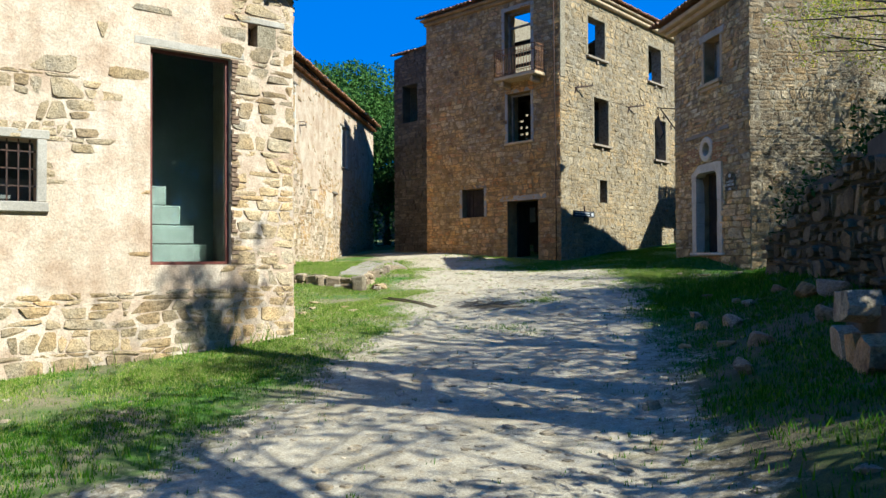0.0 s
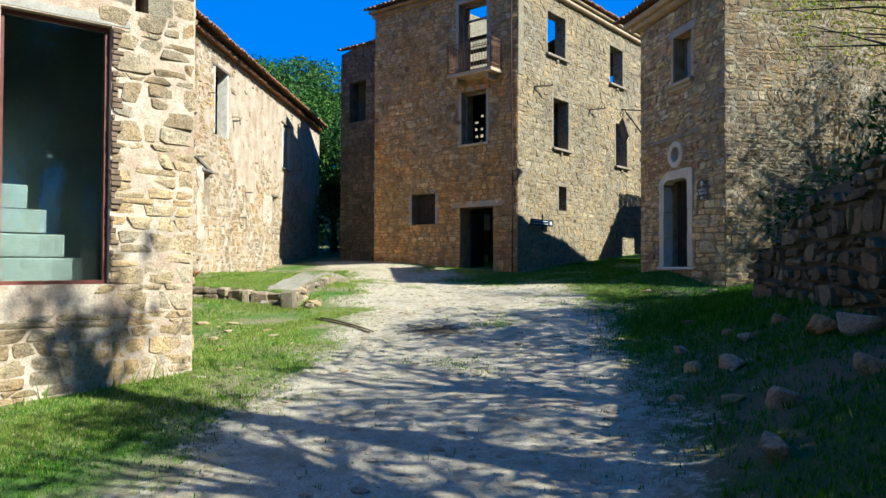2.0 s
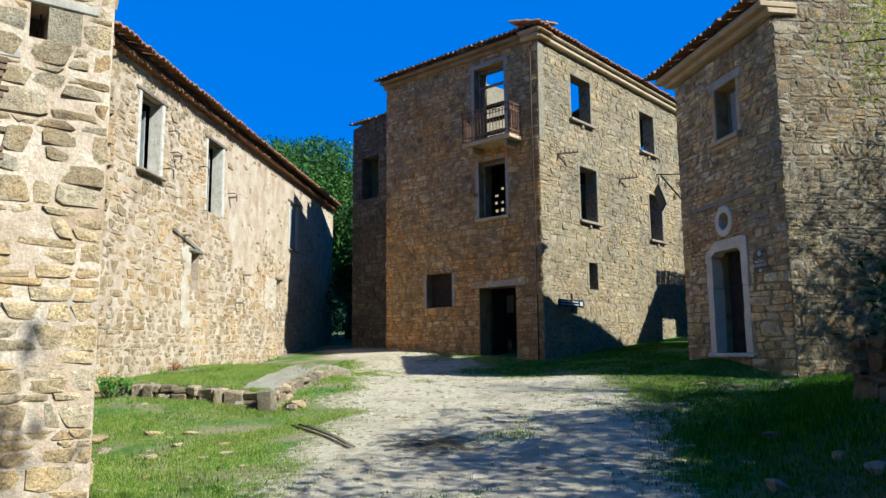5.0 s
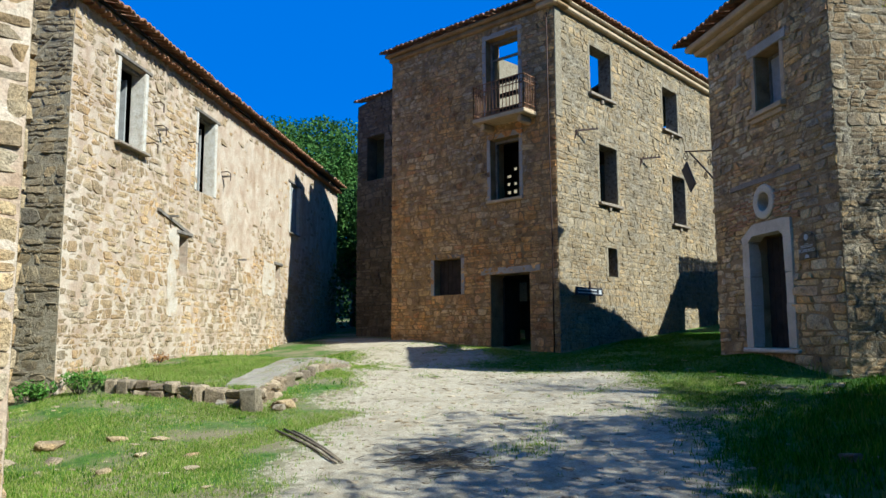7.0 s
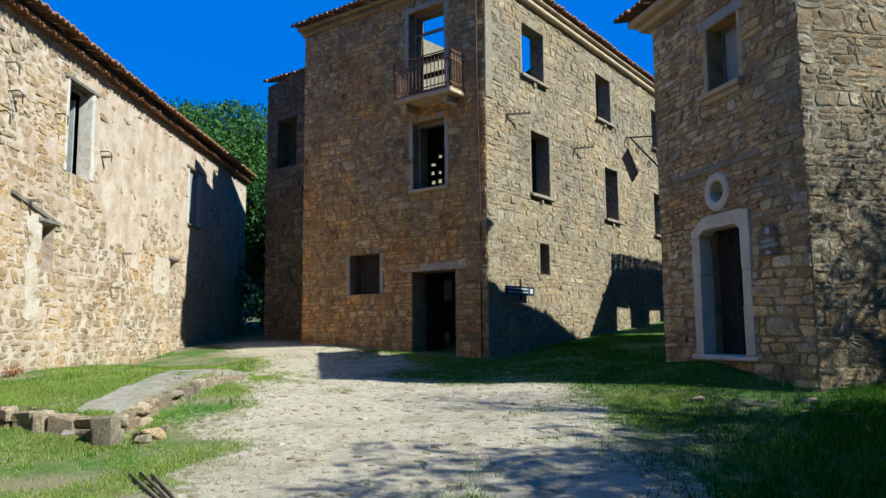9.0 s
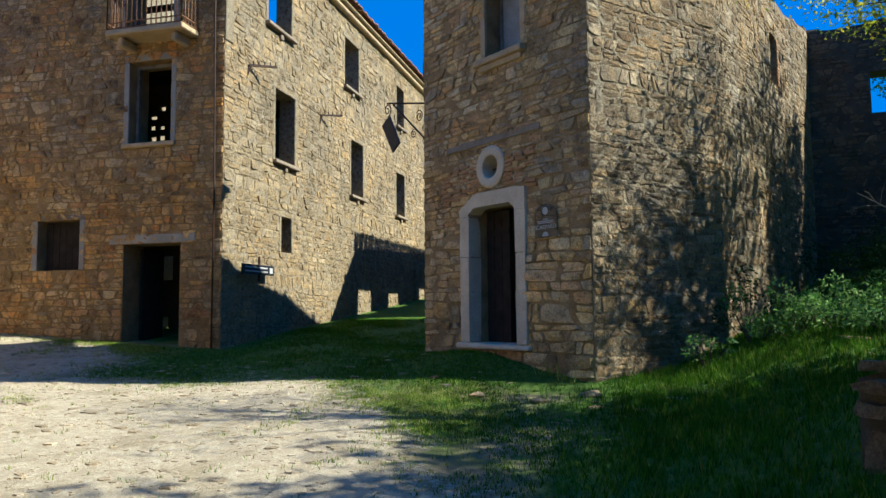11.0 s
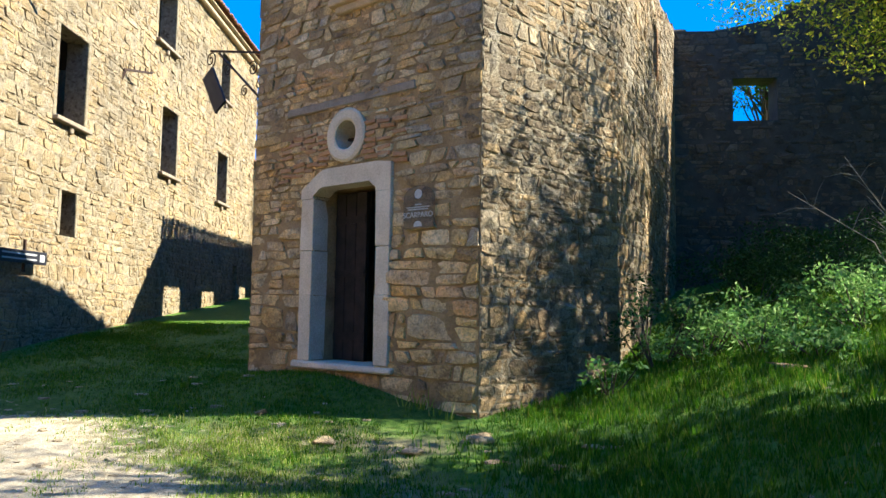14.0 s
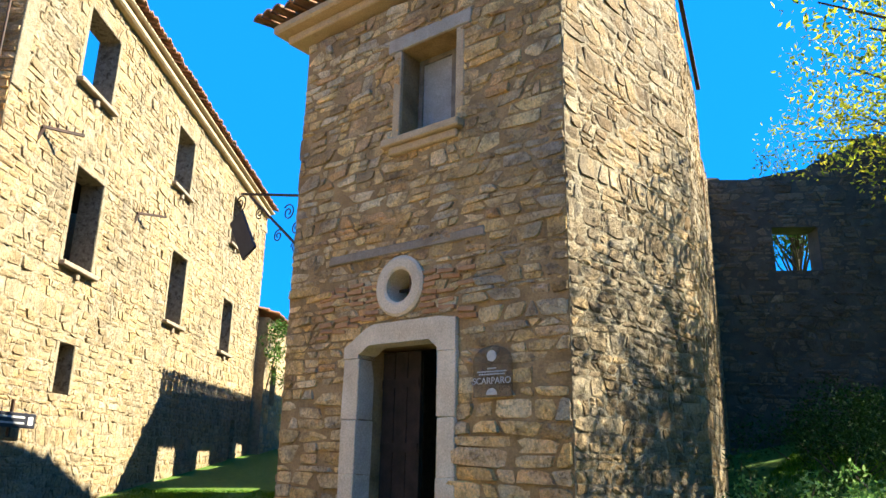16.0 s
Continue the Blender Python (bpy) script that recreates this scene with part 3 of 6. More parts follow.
def build_ground():
    def line(lo, hi, near_lo, near_hi, fine, far):
        a = list(np.arange(near_lo, near_hi + 1e-6, fine))
        out, step, x = [], fine, near_lo
        while x > lo:
            step = min(step * 1.35, far)
            x -= step
            out.append(max(x, lo))
        left = out[::-1]
        out, step, x = [], fine, near_hi
        while x < hi:
            step = min(step * 1.35, far)
            x += step
            out.append(min(x, hi))
        return left + a + out
    xs, ys = line(-400, 400, -19, 0.5, 0.14, 60), line(-300, 600, -1, 20, 0.14, 60)
    verts, weights = [], []
    for y in ys:
        for x in xs:
            verts.append((x, y, land(x, y)))
            weights.append(road_weight(x, y))
    nx = len(xs)
    faces = [(j * nx + i, j * nx + i + 1, (j + 1) * nx + i + 1, (j + 1) * nx + i) for j in range(len(ys) - 1) for i in range(nx - 1)]
    ob = mesh_ob("ground", verts, faces, ground_mat(), Matrix.Identity(4), smooth=True)
    a = ob.data.attributes.new("gravel", "FLOAT", "POINT")
    a.data.foreach_set("value", weights)
    # Weight of the shade-darkened soil on the bank.
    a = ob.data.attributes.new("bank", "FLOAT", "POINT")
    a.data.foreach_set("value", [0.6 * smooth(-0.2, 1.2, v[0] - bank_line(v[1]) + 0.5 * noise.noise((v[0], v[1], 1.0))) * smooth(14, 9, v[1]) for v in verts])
    a = ob.data.attributes.new("lush", "FLOAT", "POINT")
    a.data.foreach_set("value", [max(smooth(-0.8, 0.6, v[0] - bank_line(v[1])) * smooth(9.5, 11.0, v[1]), shady_grass(v[0], v[1])) for v in verts])
    tagged(ob, "gravel track through short green turf and bare earth", "ground", kind="structure")


build_ground()


# ---- the tall ruined house ----
MX, MY = -13.6, 20.6


def tall_house():
    h = thing("ruined_house", pose(MX, MY, 1.4), "three-storey roofless rubble-stone house with empty windows and a clay-tile eave", "house")
    # lit side towards the alley
    holes = [(1.85, 3.08, 9.2, 10.68), (6.62, 7.76, 9.1, 10.6), (11.6, 12.5, 9.1, 10.6), (2.25, 3.30, 5.97, 7.72), (7.13, 8.16, 5.86, 7.56), (11.55, 12.55, 5.78, 7.35), (2.62, 3.16, 3.79, 4.64), (13.6, 14.1, 2.6, 3.9)]
    m = house_wall(h, (MX, MY, 0), (0, 1), 15.9, 1.0, 11.25, holes, 0.42, 11, (0.25, 0.14), (0.0, 0.016), "weathered", MORTAR_PITTED, gap=0.007)
    for k, (u0, u1, z0, z1) in enumerate(holes[:7]):
        lintel(h, m, u0, u1, z1, 0.14, 0.012, 0.3, MORTAR, "lintel", 0.12)
        surround(h, m, u0, u1, z0, z1, 0.11, 0.0, MORTAR)
        if k < 6:
            sill(h, m, u0, u1, z0, 0.13, 0.09, 0.12, SILL_STONE)
            c = (u0 + u1) / 2
            part("corbel", box(bmesh.new(), (c - 0.06, -0.08, z0 - 0.24), (c + 0.05, 0.05, z0 - 0.093), 0.012, 0.02), SILL_STONE, h, "", m)
    eave(h, m, -0.35, 16.0, 11.25)
    # shaded front
    f = [(4.19, 5.23, 6.0, 7.8), (4.06, 5.25, 8.5, 10.9), (1.92, 3.02, 3.3, 4.4), (4.15, 5.53, 1.2, 3.82)]
    m2 = house_wall(h, (MX - 6.5, MY, 0), (1, 0), 6.5, 1.0, 11.25, f, 0.65, 12, (0.25, 0.145), (0.0, 0.018), "warm", MORTAR_BROWN, gap=0.007)
    for u0, u1, z0, z1 in f[:3]:
        surround(h, m2, u0, u1, z0, z1, 0.13, 0.0)
    lintel(h, m2, 4.19, 5.23, 7.8, 0.16, 0.012, 0.3, RENDER_COAT)
    lintel(h, m2, 4.06, 5.25, 10.9, 0.16, 0.012, 0.3, RENDER_COAT)
    lintel(h, m2, 1.92, 3.02, 4.4, 0.12, 0.012, 0.3, WOOD)
    lintel(h, m2, 4.15, 5.53, 3.82, 0.2, 0.02, 0.4, TRIM_STONE, "lintel", 0.35)
    sill(h, m2, 4.19, 5.23, 6.0, 0.08, 0.09, 0.14, CORNICE)
    eave(h, m2, -0.25, 6.85, 11.25, MORTAR_BROWN, 0.10)
    # wooden frames in the openings
    for u0, u1, z0, z1 in f[:2]:
        bm = bmesh.new()
        for a, b in ((u0 + 0.02, u0 + 0.09), (u1 - 0.09, u1 - 0.02)):
            box(bm, (a, 0.2, z0), (b, 0.3, z1 - 0.02), 0.004)
        box(bm, (u0 + 0.02, 0.2, z1 - 0.09), (u1 - 0.02, 0.3, z1 - 0.02), 0.004)
        if z0 > 8:
            box(bm, (u0 + 0.09, 0.22, z1 - 0.62), (u1 - 0.09, 0.28, z1 - 0.55), 0.004)
        part("window_frame", bm, WOOD, h, "grey weathered wooden frame with no glass", m2)
    # boarded square window
    for k in range(6):
        part("board", box(bmesh.new(), (1.96 + k * 0.175, 0.22, 3.32), (2.125 + k * 0.175, 0.26, 4.38), 0.004), WOOD_DARK, h, "dark board closing the window", m2)
    # open door leaf, inside
    bm = box(bmesh.new(), (4.2, 0.5, 1.6), (4.26, 1.25, 3.75), 0.003, 0.006)
    part("door", bm, WOOD_DARK, h, "dark wooden door standing open", m2)
    # rear and far walls, the cross wall with gaps
    house_wall(h, (MX - 6.5, MY + 15.9, 0), (0, -1), 15.9, 1.0, lambda u: 11.6 + 0.6 * smooth(15.9, 14.6, u) + 0.6 * smooth(14, 10, u) - 2.0 * smooth(7, 4, u), [(11.0, 12.2, 1.8, 3.7), (14.4, 15.2, 2.2, 3.6)], 0.6, 13, (0.5, 0.25))
    house_wall(h, (MX, MY + 15.9, 0), (-1, 0), 6.5, 1.0, 10.9, [(2.5, 3.6, 5.9, 7.6)], 0.6, 14, (0.5, 0.25))
    rnd = random.Random(23)
    cross = [(2.6, 3.1, 3.15, 3.75), (2.75, 3.0, 1.8, 2.25)]
    for row in range(6):
        for col in range(4):
            u0, z0 = 1.72 + 0.30 * col + rnd.uniform(-0.04, 0.04), 6.42 + 0.26 * row + rnd.uniform(-0.03, 0.03)
            if rnd.random() < 0.75:
                cross.append((u0, u0 + rnd.uniform(0.14, 0.22), z0, z0 + rnd.uniform(0.10, 0.18)))
    house_wall(h, (MX - 5.9, MY + 2.4, 0), (1, 0), 5.47, 1.0, 8.1, cross, 0.1, 15, (0.4, 0.2), (-0.01, 0.02), "kerb", MORTAR_DARK, keep=lambda u, z, r: False)
    # Floors added to block light and keep the windows below dark.
    part("upper_floor", box(bmesh.new(), (0.62, 0.66, 8.12), (5.83, 2.7, 8.24), 0.004), WOOD_DARK, h, "dark plank floor added to block light", m2)
    part("upper_floor", box(bmesh.new(), (4.2, 2.72, 8.12), (6.09, 6.2, 8.24), 0.004), WOOD_DARK, h, "dark floor piece added to hide the sky", m2)
    for k in range(3):
        bm = beam(bmesh.new(), (0.2, 0.8 + k * 0.55, 10.0 - 0.25 * k), (6.3, 0.8 + k * 0.55, 10.0 - 0.25 * k), 0.12)
        part("roof_beam", bm, WOOD_DARK, h, "", frame_of((MX - 6.5, MY + 0.3, 0), (1, 0)))
    bm = bmesh.new()
    q = [(6.3, 0.44, 11.46), (15.85, 0.44, 11.46), (15.85, 3.2, 12.1), (8.6, 3.2, 12.1), (15.85, 5.9, 11.75), (9.6, 5.9, 11.75)]
    lo, hi = [bm.verts.new(p) for p in q], [bm.verts.new((p[0], p[1], p[2] + 0.09)) for p in q]
    for f in ((0, 1, 2, 3), (3, 2, 4, 5)):
        bm.faces.new([hi[k] for k in f])
        bm.faces.new([lo[k] for k in f[::-1]])
    for a, b in ((0, 1), (1, 2), (2, 4), (4, 5), (5, 3), (3, 0)):
        bm.faces.new((lo[a], lo[b], hi[b], hi[a]))
    part("roof_deck", bm, WOOD_DARK, h, "dark surviving half of the boarded roof", m)
    strip = box(bmesh.new(), (0.0, -0.03, 8.1), (0.30, 0.02, 11.24), 0.008, 0.012)
    part("pilaster", strip, MORTAR, h, "flaking plaster strip on the corner", m)
    balcony(h, m2)
    corner_pipe(h, m2)
    return h, m, m2


def eave(house, m, u0, u1, z, material=None, out=0.16):
    """A rendered cornice with a row of clay tiles over it."""
    bm = bmesh.new()
    box(bm, (u0 + 0.15, -out, z), (u1 - 0.15, 0.5, z + 0.16), 0.008, 0.04)
    box(bm, (u0 + 0.05, -out - 0.10, z + 0.163), (u1 - 0.05, 0.5, z + 0.28), 0.008, 0.04)
    part("cornice", bm, material or CORNICE, house, "brown plaster cornice" if material else "ochre plaster cornice", m)
    tile_row(house, m, u0, u1, -out - 0.22, 0.75, z + 0.29, z + 0.62)


def balcony(h, m):
    bm = box(bmesh.new(), (4.02, -0.62, 8.20), (5.88, 0.1, 8.32), 0.006, 0.02)
    part("balcony_slab", bm, CORNICE, h, "ochre balcony slab", m)
    for x in (4.3, 5.6):
        part("bracket", box(bmesh.new(), (x - 0.07, -0.5, 8.0), (x + 0.07, 0.05, 8.197), 0.01, 0.03), CORNICE, h, "", m)
    bm = bmesh.new()
    z0, z1 = 8.34, 9.30
    corners = [(4.05, -0.02), (4.05, -0.60), (5.85, -0.60), (5.85, -0.02)]
    for a, b in zip(corners, corners[1:]):
        for z in (z0, z0 + 0.12, z1 - 0.22, z1):
            beam(bm, (*a, z), (*b, z), 0.03, 0.02)
        n = max(2, int(math.dist(a, b) / 0.115))
        for k in range(n + 1):
            x, y = a[0] + (b[0] - a[0]) * k / n, a[1] + (b[1] - a[1]) * k / n
            beam(bm, (x, y, z0), (x, y, z1), 0.018)
            if k < n:
                x2, y2 = a[0] + (b[0] - a[0]) * (k + 1) / n, a[1] + (b[1] - a[1]) * (k + 1) / n
                pts = [(x + (x2 - x) * (0.5 - 0.5 * math.cos(math.pi * s / 4)), y + (y2 - y) * (0.5 - 0.5 * math.cos(math.pi * s / 4)), z1 - 0.22 + 0.09 * math.sin(math.pi * s / 4)) for s in range(5)]
                for p, q in zip(pts, pts[1:]):
                    beam(bm, p, q, 0.014)
    part("railing", bm, RUST, h, "rusty wrought-iron balcony railing", m)


def corner_pipe(h, m):
    bm = bmesh.new()
    tube(bm, [(6.30, -0.07, 11.1), (6.30, -0.07, 8.2), (6.34, -0.06, 5.0), (6.33, -0.06, 1.5)], [0.02] * 4, 5)
    part("pipe", bm, IRON, h, "thin rusty pipe running down the corner", m, True)


tall, TALL_SIDE, TALL_FRONT = tall_house()


# ---- its lower wing, set back ----
def wing():
    h = thing("house_wing", pose(-23.8, 22.4, 1.5), "lower stone wing in deep shade with a small empty window", "house")
    house_wall(h, (-23.8, 22.3, 0), (1, 0), 3.66, 1.2, lambda u: 10.9 + 0.17 * u, [(0.55, 1.5, 7.9, 9.6)], 0.5, 21, (0.26, 0.15), kind="shadowed", mortar=MOSS_SHADE_EARTH)
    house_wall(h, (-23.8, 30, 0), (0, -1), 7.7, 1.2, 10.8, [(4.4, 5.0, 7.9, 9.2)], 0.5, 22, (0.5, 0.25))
    m = frame_of((-23.8, 22.3, 0), (1, 0))
    # Hidden deck added to keep sky and sun from passing through the wing.
    deck = box(bmesh.new(), (0.0, 0.5, 10.82), (3.66, 7.7, 10.95), 0.006, 0.02)
    part("roof_deck", deck, WOOD_DARK, h, "dark flat deck added to block sky and sun", m)
    tile_row(h, m, 0.0, 3.4, -0.14, 0.9, 11.05, 11.35)
    tile_row(h, m, 2.85, 3.6, -0.42, 0.4, 12.03, 12.2)
    bm = box(bmesh.new(), (3.0, -0.35, 11.9), (3.62, 0.4, 12.02), 0.01, 0.02)
    part("cornice", bm, CORNICE, h, "", m)


wing()


# ---- the small house with the white stone doorway ----
RC, RU, RS = Vector((-5.95, 17.4, 0)), Vector((0.782, -0.623, 0)), Vector((0.623, 0.782, 0))
RW = 3.95


def small_house():
    o = RC - RU * RW
    h = thing("small_stone_house", pose(*RC), "small two-storey rubble-stone house with a pale stone doorway and round window", "house")
    uc = lambda a: RW - a
    door, win = (uc(2.64), uc(1.52), 1.74, 4.05), (uc(2.19), uc(1.36), 6.46, 7.65)
    oc = (uc(2.08) - 0.19, uc(2.08) + 0.19, 4.48, 4.86)
    line = lambda u: 3.5 + 0.12 * math.sin(2.3 * u) - 0.25 * smooth(1.0, 0.0, u)
    m = house_wall(h, o, RU, RW, 0.9, 8.35, [door, win, oc], 0.6, 31, (0.36, 0.20), (0.004, 0.034), "ochre", MORTAR_OCHRE, near=lambda u, z: z > 1.7, keep=lambda u, z, r: z < line(u), gap=0.013)
    fine = stones_of(36, RW, 0.9, 8.35, [door, win, oc], (0.27, 0.125), (0.0, 0.022), 0.008, lambda u, z, r: z > line(u) + 0.05)
    masonry(h.children[-1], m, fine, STONE["ochre"], lambda u, z: z < 5.6)
    # doorway
    for a, b in ((uc(2.87), uc(2.64) - 0.002), (uc(1.52) + 0.002, uc(1.28))):
        for z0, z1 in ((1.84, 2.66), (2.662, 3.24), (3.242, 3.908)):
            w = random.uniform(-0.01, 0.012)
            part("jamb_block", box(bmesh.new(), (a - max(0, w), -0.05, z0), (b + max(0, w), 0.22, z1 - 0.001), 0.007, 0.009), DOOR_STONE, h, "white dressed stone jamb", m)
    arch = bmesh.new()
    n = 20
    rows = []
    for k in range(n + 1):
        s = k / n
        ui = uc(2.64) + (2.64 - 1.52) * s
        uo = uc(2.87) + (2.87 - 1.28) * s
        zi = 3.95 + 0.09 * smooth(0.0, 0.14, s) * smooth(1.0, 0.9, s)
        zo = 4.04 + 0.23 * smooth(0.0, 0.3, s) ** 0.7 - 0.03 * smooth(0.85, 1.0, s)
        rows.append([arch.verts.new(c) for c in ((ui, -0.055, zi), (uo, -0.055, zo), (uo, 0.22, zo), (ui, 0.22, zi))])
    lo = [[arch.verts.new(c) for c in ((uu, -0.055, 3.91), (vv, -0.055, 3.91), (vv, 0.22, 3.91), (uu, 0.22, 3.91))] for uu, vv in ((uc(2.64), uc(2.87)), (uc(1.52), uc(1.28)))]
    chain = [lo[0]] + rows + [lo[1]]
    for a, b in zip(chain, chain[1:]):
        for k in range(4):
            arch.faces.new((a[k], a[(k + 1) % 4], b[(k + 1) % 4], b[k]))
    arch.faces.new(chain[0])
    arch.faces.new(chain[-1][::-1])
    bmesh.ops.recalc_face_normals(arch, faces=arch.faces)
    part("arch", arch, DOOR_STONE, h, "white stone segmental arch over the doorway", m)
    bm = box(bmesh.new(), (uc(2.96), -0.09, 1.744), (uc(1.20), 0.55, 1.835), 0.012, 0.02)
    part("threshold", bm, DOOR_STONE, h, "worn stone doorstep", m)
    # door leaves: one shut, one ajar inside
    leaf = part("door", box(bmesh.new(), (uc(2.64) + 0.02, 0.394, 1.84), (uc(2.64) + 0.585, 0.41, 4.0)), WOOD_DARK, h, "dark plank door leaf", m)
    for k in range(3):
        part("plank", box(bmesh.new(), (uc(2.64) + 0.02 + k * 0.19, 0.34, 1.84), (uc(2.64) + 0.205 + k * 0.19, 0.39, 4.0), 0.003, 0.004), WOOD_DARK, leaf, "", m)
    for z in (2.1, 2.9, 3.6):
        part("rail", box(bmesh.new(), (uc(2.64) + 0.03, 0.325, z), (uc(2.64) + 0.57, 0.338, z + 0.1), 0.002), WOOD_DARK, leaf, "", m)
    leaf = part("door", box(bmesh.new(), (uc(1.52) - 0.008, 0.42, 1.84), (uc(1.52) + 0.006, 0.92, 4.0)), WOOD_DARK, h, "dark plank door leaf standing open", m)
    for k in range(3):
        part("plank", box(bmesh.new(), (uc(1.52) - 0.06, 0.42 + k * 0.17, 1.84), (uc(1.52) - 0.012, 0.58 + k * 0.17, 4.0), 0.003, 0.004), WOOD_DARK, leaf, "", m)
    # round window ring
    ring = bmesh.new()
    cu, cz, n = uc(2.08), 4.67, 28
    prof = [(0.185, 0.30), (0.185, -0.045), (0.215, -0.06), (0.315, -0.06), (0.345, -0.04), (0.345, 0.30)]
    loops = [[ring.verts.new((cu + math.cos(2 * math.pi * k / n) * r, y, cz + math.sin(2 * math.pi * k / n) * r)) for r, y in prof] for k in range(n)]
    for k in range(n):
        a, b = loops[k], loops[(k + 1) % n]
        for j in range(6):
            ring.faces.new((a[j], a[(j + 1) % 6], b[(j + 1) % 6], b[j]))
    bmesh.ops.recalc_face_normals(ring, faces=ring.faces)
    part("oculus_ring", ring, DOOR_STONE, h, "round dressed-stone window ring", m)
    part("oculus_bar", beam(bmesh.new(), (cu, 0.16, cz - 0.2), (cu, 0.16, cz + 0.2), 0.03), IRON, h, "iron bar", m)
    part("oculus_bar", beam(bmesh.new(), (cu - 0.2, 0.19, cz), (cu + 0.2, 0.19, cz), 0.03), IRON, h, "iron bar", m)
    # bricks about the round window
    rnd = random.Random(5)
    for row in range(7):
        for side in (-1, 1):
            for k in range(4 if side < 0 else 3):
                z = 4.34 + row * 0.072 - 0.05 * k * (1 if row < 3 else 0.3)
                c = cu + side * (0.40 + 0.25 * k + rnd.uniform(-0.02, 0.02) + (0.05 if row in (0, 5) else 0))
                if side > 0 and c > uc(1.0) + 0.1 or rnd.random() < 0.15:
                    continue
                bm = box(bmesh.new(), (-0.11, -0.034, -0.024), (0.11, 0.04, 0.024), 0.008, 0.006)
                part("brick", bm, BRICK, h, "", m @ pose(c, 0, z, 0, rnd.uniform(-6, 6), 0))
    bm = box(bmesh.new(), (uc(3.25), -0.035, 5.06), (uc(0.95), 0.1, 5.17), 0.012, 0.015)
    part("relieving_course", bm, SILL_STONE, h, "long grey-brown stone course bedded above the round window", m)
    # Floor added so the inside stays dark behind the round window.
    deck = box(bmesh.new(), (0.1, 0.61, 5.5), (RW - 0.15, 3.3, 5.6), 0.004)
    part("upper_floor", deck, WOOD_DARK, h, "dark plank floor added to darken the inside", m)
    # upper window
    lintel(h, m, win[0], win[1], 7.65, 0.2, 0.03, 0.4, TRIM_STONE, "lintel", 0.22)
    surround(h, m, win[0], win[1], 6.46, 7.65, 0.12, 0.0, CORNICE)
    bm = bmesh.new()
    box(bm, (win[0] - 0.2, -0.13, 6.36), (win[1] + 0.12, 0.3, 6.457), 0.006, 0.015)
    box(bm, (win[0] - 0.12, -0.07, 6.26), (win[1] + 0.06, 0.1, 6.357), 0.006, 0.015)
    part("sill", bm, CORNICE, h, "moulded ochre stone sill", m)
    bm = bmesh.new()
    a, b = win[0] + 0.02, win[1] - 0.24
    box(bm, (a, 0.30, 6.46), (a + 0.06, 0.36, 7.63), 0.002)
    box(bm, (b - 0.06, 0.30, 6.46), (b, 0.36, 7.63), 0.002)
    for z in (6.46, 7.57):
        box(bm, (a, 0.30, z), (b, 0.36, z + 0.06), 0.002)
    part("window_frame", bm, WOOD, h, "grey wooden casement, half closed", m)
    bm = box(bmesh.new(), (a + 0.05, 0.325, 6.5), (b - 0.05, 0.335, 7.6))
    part("shutter_panel", bm, WOOD_PALE, h, "bleached shutter panel", m)
    # cornice and roof
    bm = bmesh.new()
    box(bm, (-0.30, -0.16, 8.42), (RW + 0.1, 0.5, 8.54), 0.006, 0.02)
    box(bm, (-0.45, -0.32, 8.543), (RW + 0.1, 0.5, 8.68), 0.006, 0.03)
    part("cornice", bm, CORNICE, h, "moulded ochre cornice", m)
    tile_row(h, m, -0.55, RW + 0.05, -0.50, 1.4, 8.71, 9.19)
    # side wall, bending as it goes back
    pts = [(-5.95, 17.4), (-4.05, 19.4), (-3.2, 21.2), (-2.0, 24.3), (-1.1, 26.4)]
    tops = [9.0, 9.0, 8.5, 8.8, 9.1]
    for k in range(4):
        a, b = Vector((*pts[k], 0)), Vector((*pts[k + 1], 0))
        w = (b - a).length
        hole = [(1.6, 2.15, 6.9, 7.9)] if k == 2 else []
        f = lambda u, k=k, w=w: tops[k] + (tops[k + 1] - tops[k]) * min(1, u / w) + (0.06 * math.sin(5 * u + k) if k > 1 else 0)
        near = (lambda u, z: z < 5.5) if k == 0 else (lambda u, z: z < 4.0) if k == 1 else None
        ms = house_wall(h, a, b - a, w + 0.02, 0.9, f, hole, 0.6, 32 + 7 * k, (0.22, 0.115), (0.002, 0.011), "tan", MORTAR_PITTED, near=near, gap=0.006, rounding=0.36, tilt=0.05)
        if hole:
            for q in range(14):
                part("brick", box(bmesh.new(), (2.152, -0.03, 6.9 + q * 0.072), (2.32, 0.3, 6.962 + q * 0.072), 0.006, 0.006), BRICK, h, "", ms)
    bm = bmesh.new()
    tube(bm, [(pts[0][0] + 0.02, pts[0][1] - 0.06, 9.05), (pts[1][0] + 0.08, pts[1][1], 9.05), (pts[2][0] + 0.08, pts[2][1], 8.56)], [0.035] * 3, 6)
    part("gutter", bm, IRON, h, "thin dark gutter along the wall top", Matrix.Identity(4))
    # far side, its hidden top raised to cast the alley shadow, and the back
    house_wall(h, o + RS * 9.6, -RS, 9.6, 0.9, lambda u: max(7.82 + 0.335 * (9.6 - u) + 0.08 * math.sin(4 * u), 8.3 if u > 8.4 else 0.0), [], 0.5, 33, (0.5, 0.25))
    house_wall(h, Vector((-3.75, 21.6, 0)), -RU, 3.2, 0.9, 8.3, [], 0.4, 34, (0.5, 0.25))
    return m


SMALL_FRONT = small_house()


